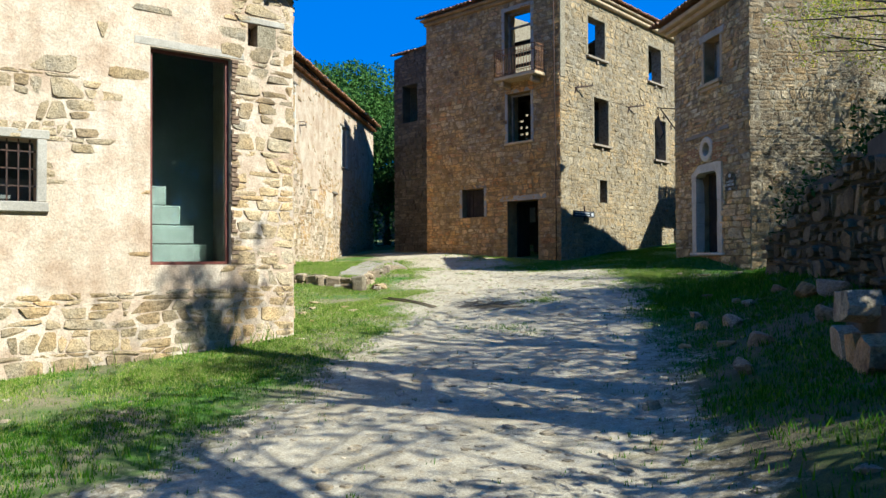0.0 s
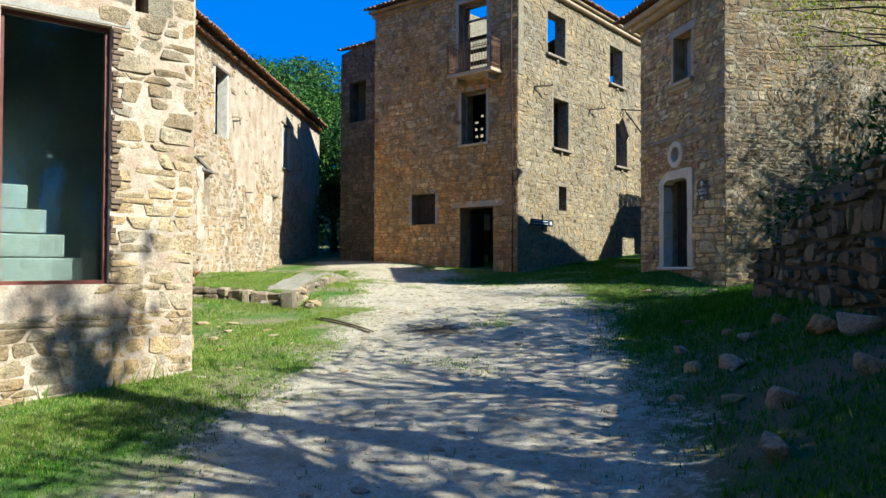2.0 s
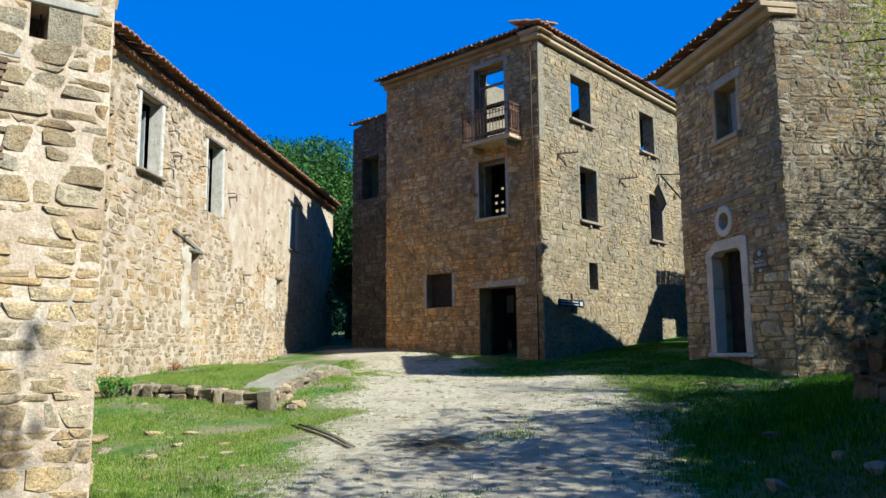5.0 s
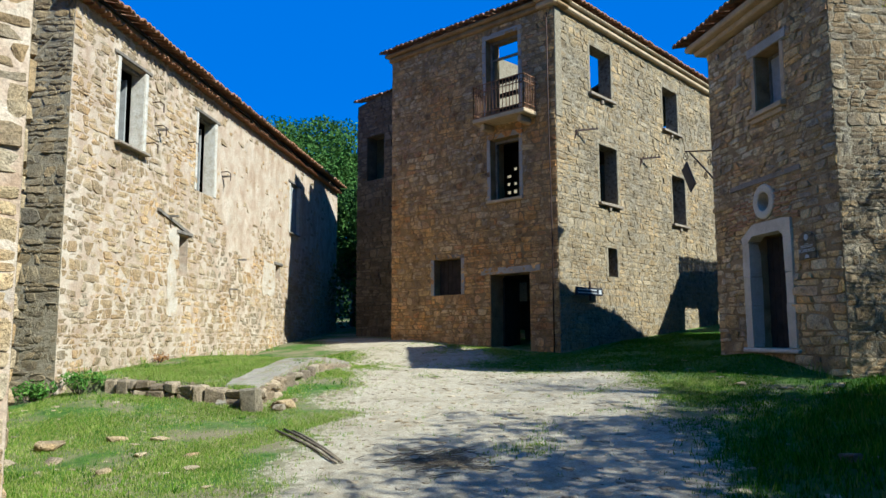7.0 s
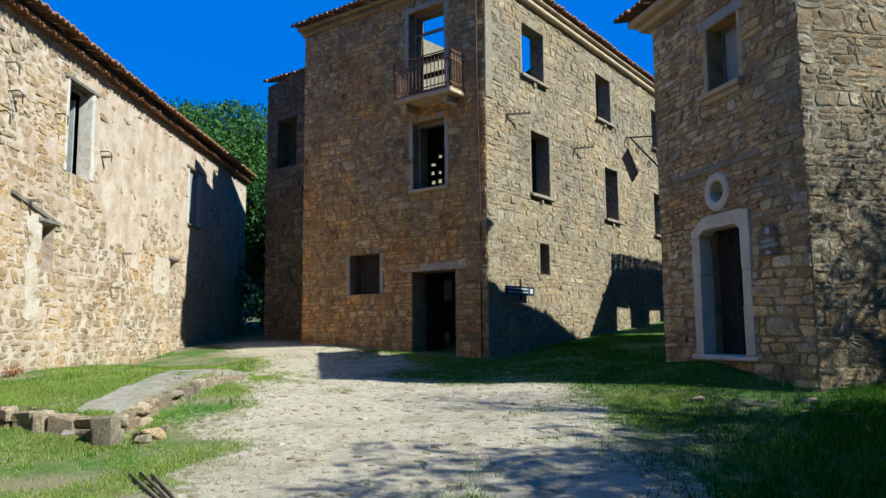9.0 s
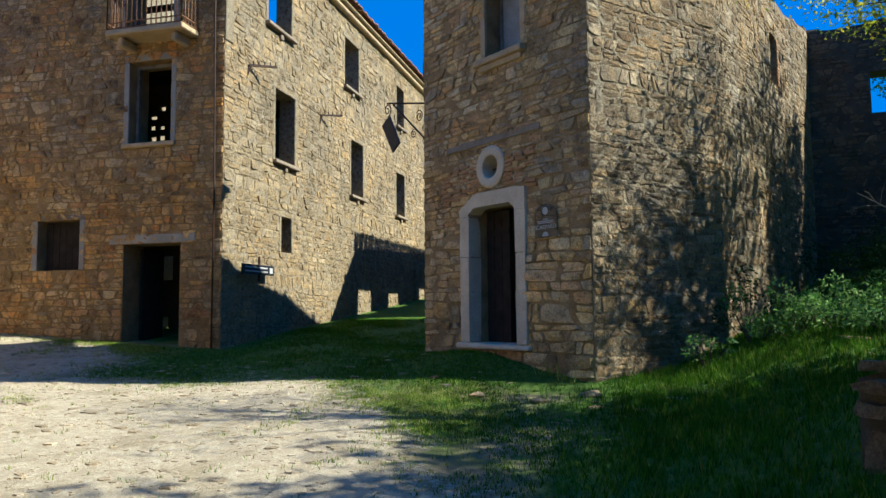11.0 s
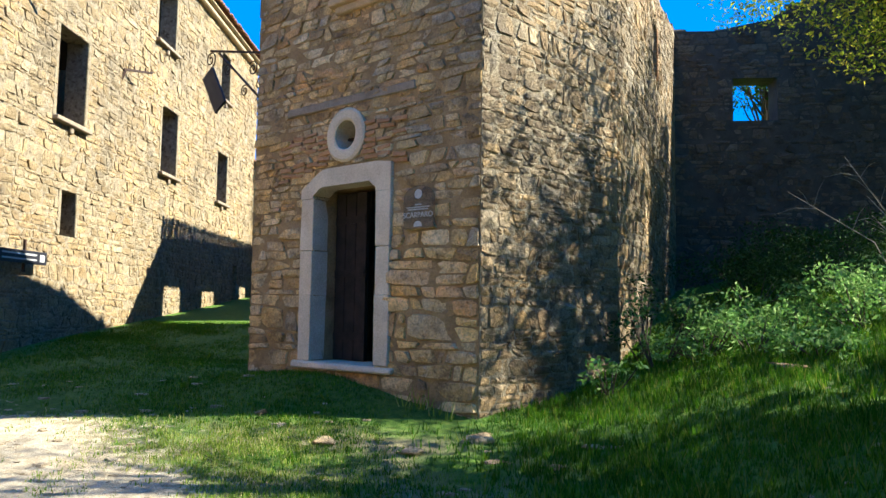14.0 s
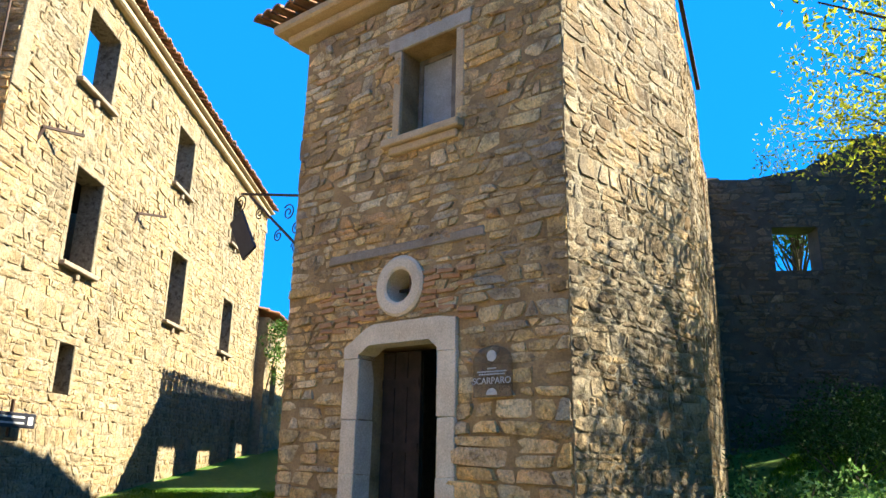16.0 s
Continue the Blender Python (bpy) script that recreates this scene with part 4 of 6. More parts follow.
# ---- ruined wall behind the small house ----
def back_ruin():
    h = thing("ruin_wall", pose(-1.1, 26.4, 2.0), "tall ruined rubble wall in shade with a small empty window", "wall")
    house_wall(h, (-1.3, 26.42, 0), (1.0, -0.1), 14, 1.0, lambda u: 9.1 + 0.07 * math.sin(5.1 * u) + 1.0 * smooth(1.6, 4.0, u), [(1.52, 2.5, 6.95, 7.95)], 0.6, 41, (0.26, 0.14), (-0.015, 0.02), "shadowed", MOSS_SHADE_EARTH, gap=0.007)


back_ruin()


# ---- tile-topped wall across the alley from the tall house ----
def alley_wall():
    h = thing("alley_wall", pose(-9.3, 30, 1.8), "ruined stone wall with clay tiles along its top", "wall")
    m = house_wall(h, (-9.3, 40.5, 0), (0, -1), 12.0, 1.0, lambda u: 8.55 - 0.046 * u, [(10.6, 11.75, 5.84, 7.0), (7.75, 8.85, 5.95, 6.95), (4.35, 5.05, 6.3, 7.2)], 0.32, 51, (0.5, 0.25))
    house_wall(h, (-9.3, 28.5, 0), (0, -1), 2.15, 1.0, lambda u: 7.95 - 1.12 * u, [(0.75, 1.6, 3.6, 6.4)], 0.32, 52, (0.5, 0.25))
    tile_row(h, m, 0, 12.0, -0.3, 0.6, 8.17, 8.40)


alley_wall()


# ---- lower house closing the far end of the alley ----
def far_house():
    h = thing("far_house", pose(-13.3, 36.7, 1.8), "low pale stone house with a clay-tile eave beyond the ruin", "house")
    m = house_wall(h, (-13.25, 36.6, 0), (0, 1), 8.0, 1.0, 7.6, [(1.0, 1.9, 4.6, 6.0), (4.0, 4.9, 4.6, 6.0)], 0.5, 55, (0.45, 0.22), (-0.01, 0.02), "pale")
    tile_row(h, m, -0.2, 8.2, -0.4, 2.2, 7.65, 8.4)
    m = house_wall(h, (-13.25, 44.6, 0), (1, 0), 7.0, 1.0, 6.4, [(1.0, 3.0, 1.0, 4.2)], 0.5, 56, (0.45, 0.22), (-0.01, 0.02), "tan")
    tile_row(h, m, -0.2, 7.0, -0.4, 2.2, 6.45, 7.2)


far_house()


# ---- the long house ----
LD = Vector((-0.588, 0.809, 0))
LP = Vector((-23.5, 18.5, 0))
LC = LP - LD * 11.6


def long_house():
    h = thing("long_stone_house", pose(*LC), "long two-storey house of plastered rubble with a projecting clay-tile eave", "house")
    L, top = 19.5, 8.5
    win = [(1.6, 2.6, 6.1, 7.9), (5.3, 6.35, 5.8, 7.85), (12.85, 13.8, 5.75, 7.55)]
    low = [(4.5, 4.95, 3.55, 4.55), (11.45, 11.9, 4.0, 4.45)]
    def patch(u, z, r):
        edge = 4.9 + 0.7 * math.sin(1.3 * u) + 0.4 * math.sin(3.1 * u + 1.0)
        plaster = smooth(5.6, 6.8, u + 0.5 * math.sin(2.2 * z)) * smooth(edge - 0.5, edge + 0.5, z)
        return r.random() < 0.96 - 0.85 * plaster
    m = house_wall(h, LC, LD, L, 1.0, top, win + low, 0.32, 61, (0.26, 0.155), (-0.008, 0.012), "coated", PLASTER, keep=patch, gap=0.007)
    for u0, u1, z0, z1 in win:
        surround(h, m, u0, u1, z0, z1, 0.12, 0.004, LIMEWASH)
        # White on the one jamb the sun strikes; that light is in the colour.
        part("reveal", box(bmesh.new(), (u1 - 0.012, 0.0, z0 + 0.01), (u1 - 0.002, 0.31, z1 - 0.01), 0.002), LIMEWASH, h, "limewashed reveal, whitened as on its sunlit side", m)
        lintel(h, m, u0, u1, z1, 0.09, 0.04, 0.4, WOOD, "lintel", 0.25)
    sill(h, m, 1.6, 2.6, 6.1, 0.14, 0.07, 0.12, SILL_STONE)
    for u0, u1, z0, z1 in low:
        lintel(h, m, u0, u1, z1, 0.09, 0.06, 0.3, WOOD, "lintel", 0.18)
    sill(h, m, 12.85, 13.8, 5.75, 0.10, 0.05, 0.08, WOOD)
    # walled-up openings, limewashed, with worn edges
    for u0, u1, z0, z1 in ((3.98, 4.42, 2.6, 4.6), (10.2, 11.35, 3.35, 4.5)):
        bm, n = bmesh.new(), 14
        rim = [(u0, z0 + (z1 - z0) * k / n) for k in range(n)] + [(u0 + (u1 - u0) * k / 6, z1) for k in range(6)] + [(u1, z1 - (z1 - z0) * k / n) for k in range(n)] + [(u1 - (u1 - u0) * k / 6, z0) for k in range(6)]
        rim = [(a + 0.2 * noise.noise((a * 2.3, b * 2.3, 4.0)), b + 0.2 * noise.noise((a * 2.3, b * 2.3, 8.0))) for a, b in rim]
        face = bm.faces.new([bm.verts.new((a, -0.016, b)) for a, b in rim])
        back = bmesh.ops.extrude_face_region(bm, geom=[face])["geom"]
        bmesh.ops.translate(bm, verts=[v for v in back if isinstance(v, bmesh.types.BMVert)], vec=(0, 0.05, 0))
        bmesh.ops.recalc_face_normals(bm, faces=bm.faces)
        part("blocking", bm, PLASTER_PALE, h, "pale plastered blocking of an old opening", m)
    bm = beam(bmesh.new(), (3.35, -0.02, 4.98), (4.95, -0.02, 4.62), 0.07)
    part("relieving_beam", bm, WOOD, h, "warped grey timber bedded in the wall", m)
    # open shutters and casements standing in the reveals
    for u0, u1, z0, z1, mt in ((1.6, 2.6, 6.1, 7.9, WOOD), (5.3, 6.35, 5.8, 7.85, WOOD)):
        bm = bmesh.new()
        box(bm, (u0 + 0.02, 0.12, z0), (u0 + 0.09, 0.2, z1), 0.004)
        box(bm, (u0 + 0.02, 0.12, z1 - 0.08), (u1 - 0.02, 0.2, z1 - 0.01), 0.004)
        part("window_frame", bm, mt, h, "weathered wooden frame", m)
        bm = bmesh.new()
        for k in range(2):
            box(bm, (u1 - 0.20 + 0.03 * k, 0.33 + 0.16 * k, z0 + 0.05), (u1 - 0.16 + 0.03 * k, 0.48 + 0.16 * k, z1 - 0.2), 0.004)
        part("shutter", bm, WOOD_PALE, h, "bleached plank shutter folded into the reveal", m)
    bm = bmesh.new()
    for k in range(4):
        box(bm, (13.08 + k * 0.17, 0.06, 5.78), (13.245 + k * 0.17, 0.10, 7.5), 0.004, 0.004)
    part("shutter", bm, WOOD_PALE, h, "pale half-closed plank shutter", m)
    # protruding beam ends and pegs
    for u, z in ((3.25, 6.8), (6.9, 6.5), (3.9, 4.9), (7.6, 3.4), (8.2, 4.3)):
        bm = beam(bmesh.new(), (u, -0.25, z), (u, 0.2, z), 0.05)
        part("peg", bm, WOOD, h, "", m)
    for u, z in ((2.95, 7.35), (3.1, 6.85), (6.8, 6.6), (4.75, 6.9), (2.75, 6.35)):
        hook = tube(bmesh.new(), [(u, 0.1, z), (u, -0.20, z + 0.01), (u + 0.02, -0.27, z - 0.05), (u + 0.02, -0.27, z - 0.24)], [0.014] * 4, 5)
        part("hook", hook, IRON, h, "bent rusty iron hook", m)
    # Hidden slab added to stop light striping in under the tiles.
    part("loft_floor", box(bmesh.new(), (0.3, 0.33, 8.2), (L - 0.3, 6.5, 8.3)), WOOD_DARK, h, "", m)
    # rafters and roof
    tile_row(h, m, -0.05, L, -0.20, 0.3, top - 0.10, top - 0.06, name="under_tiles")
    part("eave_bed", box(bmesh.new(), (-0.08, -0.17, top - 0.03), (L - 0.02, 0.3, top + 0.06), 0.006), MORTAR_BROWN, h, "", m)
    bm = box(bmesh.new(), (-0.1, -0.24, top + 0.063), (L, 0.5, top + 0.10))
    part("eave_board", bm, WOOD_DARK, h, "", m)
    tile_row(h, m, -0.15, L, -0.44, 3.4, top + 0.12, top + 1.2)
    # gable end in shade, with ragged quoins
    n = Vector((-LD.y, LD.x, 0))
    house_wall(h, LC + n * 7.0, -n, 7.0, 0.6, lambda u: top + 1.15 * (1 - abs(u - 3.5) / 3.5), [], 0.6, 62, (0.23, 0.15), (-0.004, 0.028), "weathered", MORTAR, gap=0.010, rounding=0.4, tilt=0.07)
    house_wall(h, LC + n * 7.0 + LD * L, -LD, L, 0.6, top, [], 0.4, 63, (0.7, 0.35))
    house_wall(h, LC + LD * L, n, 7.0, 0.6, top, [], 0.4, 64, (0.7, 0.35))
    tile_row(h, m, -0.15, L, 7.5, 3.4, top + 0.11, top + 1.2, 0.3)
    return m


long_house()


# ---- the near house with the tall glazed opening ----
AC = Vector((-9.1, 6.03, 0))
AU = Vector((0.2045, 0.979, 0)).normalized()
AW = 9.5


def glazed_house():
    o = AC - AU * AW
    h = thing("glazed_stone_house", pose(*AC), "pale plastered rubble house with a tall fixed window and stone foot", "house")
    uc = lambda a: AW - a
    big, small, barred = (uc(2.21), uc(1.03), 1.62, 4.78), (uc(0.76), uc(0.30), 5.03, 5.38), (uc(4.45), uc(3.65), 2.47, 3.30)
    top = 6.0
    def keep(u, z, r):
        a = AW - u
        if a < 1.05:
            return r.random() < (0.97 if z < 3.2 or a < 0.6 else 0.85)
        if z < 1.26:
            return r.random() < 0.985
        if 2.7 < a < 4.2 and 2.95 + 0.25 * math.sin(3 * a) < z < 4.25 + 0.25 * math.sin(2 * a):
            return r.random() < 0.8
        return r.random() < 0.03
    m = house_wall(h, o, AU, AW, -0.6, top, [big, small, barred], 0.34, 71, (0.30, 0.165), (-0.003, 0.014), "pale", PLASTER, near=lambda u, z: u > AW - 5.2 and z < 3.2, keep=keep, gap=0.007)
    # lintels and sills
    lintel(h, m, big[0], big[1], big[3], 0.13, 0.008, 0.33, TRIM_STONE, "lintel", 0.22)
    lintel(h, m, small[0], small[1], small[3], 0.1, 0.02, 0.4, TRIM_STONE, "lintel", 0.15)
    lintel(h, m, barred[0], barred[1], barred[3], 0.13, 0.03, 0.4, TRIM_STONE, "lintel", 0.15)
    surround(h, m, barred[0], barred[1], barred[2], barred[3], 0.12, 0.01, TRIM_STONE)
    sill(h, m, barred[0], barred[1], barred[2], 0.06, 0.14, 0.14, TRIM_STONE)
    # red metal frame and pane
    bm = bmesh.new()
    a, b, z0, z1 = big
    d0, d1 = 0.10, 0.16
    box(bm, (a + 0.004, d0, z0 + 0.004), (a + 0.05, d1, z1 - 0.004))
    box(bm, (b - 0.05, d0, z0 + 0.004), (b - 0.004, d1, z1 - 0.004))
    box(bm, (a + 0.05, d0, z0 + 0.004), (b - 0.05, d1, z0 + 0.05))
    box(bm, (a + 0.05, d0, z1 - 0.05), (b - 0.05, d1, z1 - 0.004))
    frame_ob = part("window_frame", bm, RED_FRAME, h, "thin red-oxide metal frame", m)
    bm = box(bmesh.new(), (a + 0.052, 0.125, z0 + 0.052), (b - 0.052, 0.131, z1 - 0.052))
    pane = part("pane", bm, GLASS, frame_ob, "large clear fixed pane", m)
    pane.visible_shadow = False
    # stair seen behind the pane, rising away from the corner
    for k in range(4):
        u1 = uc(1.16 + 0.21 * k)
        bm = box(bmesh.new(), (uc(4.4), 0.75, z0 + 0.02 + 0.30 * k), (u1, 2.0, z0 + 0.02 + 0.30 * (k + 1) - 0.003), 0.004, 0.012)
        part("stair_step", bm, STEP, h, "plastered stair step in a dimmed tone", m)
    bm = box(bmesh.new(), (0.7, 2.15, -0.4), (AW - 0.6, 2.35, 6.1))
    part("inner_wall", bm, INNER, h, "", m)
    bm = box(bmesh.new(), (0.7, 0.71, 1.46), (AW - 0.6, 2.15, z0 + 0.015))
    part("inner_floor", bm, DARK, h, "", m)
    # Ceiling added to keep eave light off the inner wall.
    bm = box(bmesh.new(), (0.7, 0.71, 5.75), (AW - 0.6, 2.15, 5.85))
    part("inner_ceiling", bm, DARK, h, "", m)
    # ragged brick jamb beside the pane
    rnd = random.Random(17)
    z = z0 + 0.02
    while z < z1 - 0.05:
        t = rnd.uniform(0.045, 0.062)
        w = rnd.choice((0.05, 0.08, 0.12)) + rnd.uniform(-0.02, 0.02)
        if rnd.random() < 0.9:
            part("brick", box(bmesh.new(), (b + 0.004, -0.035 + rnd.uniform(-0.012, 0.012), z), (b + w, 0.09, z + t), 0.006, 0.006), BRICK_BROWN, h, "", m)
        z += t + 0.014
    # iron grille of the small low window
    bm = bmesh.new()
    for k in range(6):
        x = barred[0] + 0.07 + k * (barred[1] - barred[0] - 0.14) / 5
        beam(bm, (x, 0.08, barred[2]), (x, 0.08, barred[3]), 0.018)
    for z in (2.68, 2.91, 3.14):
        beam(bm, (barred[0], 0.08, z), (barred[1], 0.08, z), 0.018)
    part("grille", bm, IRON, h, "rusty iron window grille", m)
    bm = bmesh.new()
    for k in range(3):
        x = small[0] + 0.12 + k * 0.15
        beam(bm, (x, 0.25, small[2]), (x, 0.25, small[3]), 0.016)
    part("grille", bm, IRON, h, "thin iron bars", m)
    # eave
    for k in range(19):
        bm = box(bmesh.new(), (0.1 + k * 0.5, -0.32, top), (0.18 + k * 0.5, 0.4, top + 0.09), 0.003)
        part("rafter_end", bm, WOOD_DARK, h, "", m)
    bm = box(bmesh.new(), (-0.1, -0.36, top + 0.093), (AW + 0.3, 0.5, top + 0.12))
    part("eave_board", bm, WOOD_DARK, h, "", m)
    tile_row(h, m, -0.1, AW + 0.35, -0.42, 3.6, top + 0.13, top + 1.3)
    n = Vector((-AU.y, AU.x, 0))
    house_wall(h, AC, n, 7.0, -0.2, lambda u: top + 1.2 * (1 - abs(u - 3.5) / 3.5), [], 0.6, 72, (0.36, 0.19), (0.0, 0.04), "pale")
    house_wall(h, o + n * 7.0, -n, 7.0, -0.8, lambda u: top + 1.2 * (1 - abs(u - 3.5) / 3.5), [], 0.5, 73, (0.6, 0.3))
    house_wall(h, AC + n * 7.0, -AU, AW, -0.8, top, [], 0.5, 74, (0.6, 0.3))
    tile_row(h, m, -0.1, AW + 0.35, 7.4, 3.6, top + 0.13, top + 1.3, 0.3)


def glass_mat():
    m, nt, b = mat("pane_glass", 0.02)
    b.inputs["Base Color"].default_value = (0.74, 0.86, 0.82, 1)
    b.inputs["Transmission Weight"].default_value, b.inputs["IOR"].default_value = 1.0, 1.5
    b.inputs["Specular IOR Level"].default_value = 0.5
    return m


GLASS = glass_mat()
# Room tones set dark to stand for dim light behind the pane.
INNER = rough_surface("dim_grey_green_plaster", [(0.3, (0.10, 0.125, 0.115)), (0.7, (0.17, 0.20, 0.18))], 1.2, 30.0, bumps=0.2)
STEP = rough_surface("dimmed_stair_plaster", [(0.3, (0.17, 0.175, 0.15)), (0.7, (0.23, 0.235, 0.205))], 3.0, 40.0, bumps=0.2)
glazed_house()


# ---- dry-stone wall beside the track ----
def field_wall():
    h = thing("dry_stone_wall", pose(-3, 10, 1.0), "ruined dry-stone field wall of moss-grown yellow-brown stones", "wall")
    pts = [(-4.0, 12.7), (-2.7, 10.9), (-1.55, 9.0), (-0.3, 6.6)]
    tops = [(1.9, 2.75), (2.75, 3.0), (3.0, 3.2)]
    for k in range(3):
        a, b = Vector((*pts[k], 0)), Vector((*pts[k + 1], 0))
        t0, t1 = tops[k]
        w = (b - a).length
        z0 = min(land(*pts[k]), land(*pts[k + 1])) - 0.25
        house_wall(h, a, b - a, w + 0.1, z0, lambda u, t0=t0, t1=t1, w=w: t0 + (t1 - t0) * u / w + 0.09 * math.sin(4 * u + k), [], 0.55, 81 + k, (0.25, 0.185), (0.04, 0.13), "field", MOSS_SHADE_EARTH, near=lambda u, z: True, gap=0.026, rounding=0.42)
    # near tumbled end
    a = Vector((-1.05, 5.9, 0))
    house_wall(h, a, (0.62, -1.0), 2.2, 0.1, lambda u: 1.35 + 0.1 * math.sin(3 * u), [], 0.6, 85, (0.46, 0.36), (0.10, 0.22), "ochre", MOSS_SHADE_EARTH, near=lambda u, z: True, gap=0.026, rounding=0.42)


field_wall()

# ---- kerb of the terrace ----
def kerb():
    h = thing("terrace_kerb", pose(KERB[1][0], KERB[1][1], land(*KERB[1])), "low retaining edge of rough grey-brown stone blocks", "kerb")
    rnd = random.Random(9)
    for a, b, h0, h1 in ((KERB[0], KERB[1], 0.26, 0.29), (KERB[1], KERB[3], 0.29, 0.08)):
        a, b = Vector((*a, 0)), Vector((*b, 0))
        L, s = (b - a).length, 0.0
        d = (b - a).normalized()
        while s < L - 0.1:
            w = min(rnd.uniform(0.15, 0.46), L - s)
            c = a + d * (s + w / 2)
            z = land(c.x + d.y * 0.3, c.y - d.x * 0.3)
            hh = (h0 + (h1 - h0) * s / L) * rnd.uniform(0.93, 1.05)
            cuts = [0.0, hh] if rnd.random() < 0.4 or hh < 0.2 else [0.0, hh * rnd.uniform(0.4, 0.6), hh]
            for z0, z1 in zip(cuts, cuts[1:]):
                bm = box(bmesh.new(), (-w / 2 + 0.008, -0.11 + rnd.uniform(-0.03, 0.03), z0 - (0.25 if z0 == 0 else 0)), (w / 2 - 0.004, 0.10, z1 - 0.006), 0.042, 0.03)
                part("kerb_stone", bm, STONE["kerb"][1], h, "", Matrix.Translation((c.x, c.y, z)) @ frame_of((0, 0, 0), d) @ pose(0, 0, 0, 0, 0, rnd.uniform(-3, 3)))
            s += w


kerb()


def terrace_path():
    """A strip of worn slabs along the terrace's edge."""
    a, b = Vector((*KERB[1], 0)), Vector((*KERB[3], 0))
    d = (b - a).normalized()
    m = frame_of((a.x, a.y, 0), d)
    h = thing("terrace_path", m, "narrow path of worn grey-beige slabs along the terrace edge", "path")
    rnd = random.Random(19)
    u, L = 0.02, (b - a).length
    while u < L:
        w = rnd.uniform(0.7, 1.2)
        v0, v1 = 0.05, 0.66 - 0.05 * (u / L)
        bm = bmesh.new()
        n = 4
        rows = []
        for k in range(n + 1):
            uu = u + (w - 0.012) * k / n
            ring = []
            for v in (v0, (v0 + v1) / 2, v1 + rnd.uniform(-0.06, 0.06)):
                p = m @ Vector((uu, v, 0))
                q = m @ Vector((uu, 0.5, 0))
                ring.append((uu, v + rnd.uniform(-0.015, 0.015), land(q.x, q.y) + 0.035 + rnd.uniform(-0.012, 0.012)))
            rows.append(ring)
        tops = [[bm.verts.new(p) for p in r] for r in rows]
        lows = [[bm.verts.new((p[0], p[1], p[2] - 0.22)) for p in r] for r in rows]
        for k in range(n):
            for q in range(2):
                bm.faces.new((tops[k][q], tops[k + 1][q], tops[k + 1][q + 1], tops[k][q + 1]))
            bm.faces.new((lows[k][0], lows[k + 1][0], tops[k + 1][0], tops[k][0]))
            bm.faces.new((tops[k][2], tops[k + 1][2], lows[k + 1][2], lows[k][2]))
        for e in (0, n):
            for q in range(2):
                bm.faces.new((tops[e][q], tops[e][q + 1], lows[e][q + 1], lows[e][q]))
        bmesh.ops.recalc_face_normals(bm, faces=bm.faces)
        part("slab", bm, PATH_SLAB, h, "", m)
        u += w


PATH_SLAB = rough_surface("worn_beige_slab", [(0.3, (0.34, 0.28, 0.20)), (0.7, (0.52, 0.44, 0.33))], 5.0, 50.0, bumps=0.6, dirt=((0.22, 0.17, 0.10), 3.0, 0.52))
terrace_path()


def corner_block():
    z = land(KERB[1][0] + 0.25, KERB[1][1] - 0.25)
    m = Matrix.Translation((KERB[1][0] + 0.12, KERB[1][1] - 0.16, z)) @ pose(0, 0, 0, 3, -4, 24)
    b = thing("corner_block", m, "upright pale grey stone block at the terrace corner", "stone")
    part("block", box(bmesh.new(), (-0.17, -0.11, -0.2), (0.16, 0.11, 0.36), 0.04, 0.04), STONE["weathered"][1], b)


corner_block()


# ---- signs, brackets and ironwork ----
SIGN_WHITE = rough_surface("white_paint", [(0.3, (0.62, 0.60, 0.56)), (0.7, (0.78, 0.76, 0.72))], 8.0, 60.0, rough=0.5, bumps=0.1, dist=0.001)
SIGN_DARK = rough_surface("dark_slate_board", [(0.3, (0.018, 0.018, 0.024)), (0.7, (0.04, 0.04, 0.05))], 6.0, 60.0, rough=0.5, bumps=0.2, dist=0.002)


def letters(name, text, size, m, material, parent, depth=0.003):
    cu = bpy.data.curves.new(name, "FONT")
    cu.body, cu.size, cu.extrude = text, size, depth
    cu.align_x, cu.align_y = "CENTER", "CENTER"
    cu.materials.append(material)
    return put(new(name, cu), m, parent)


def acrylic_mat():
    m, nt, b = mat("smoked_acrylic", 0.2)
    b.inputs["Base Color"].default_value = (0.10, 0.075, 0.055, 1)
    b.inputs["Alpha"].default_value = 0.38
    return m


ACRYLIC = acrylic_mat()


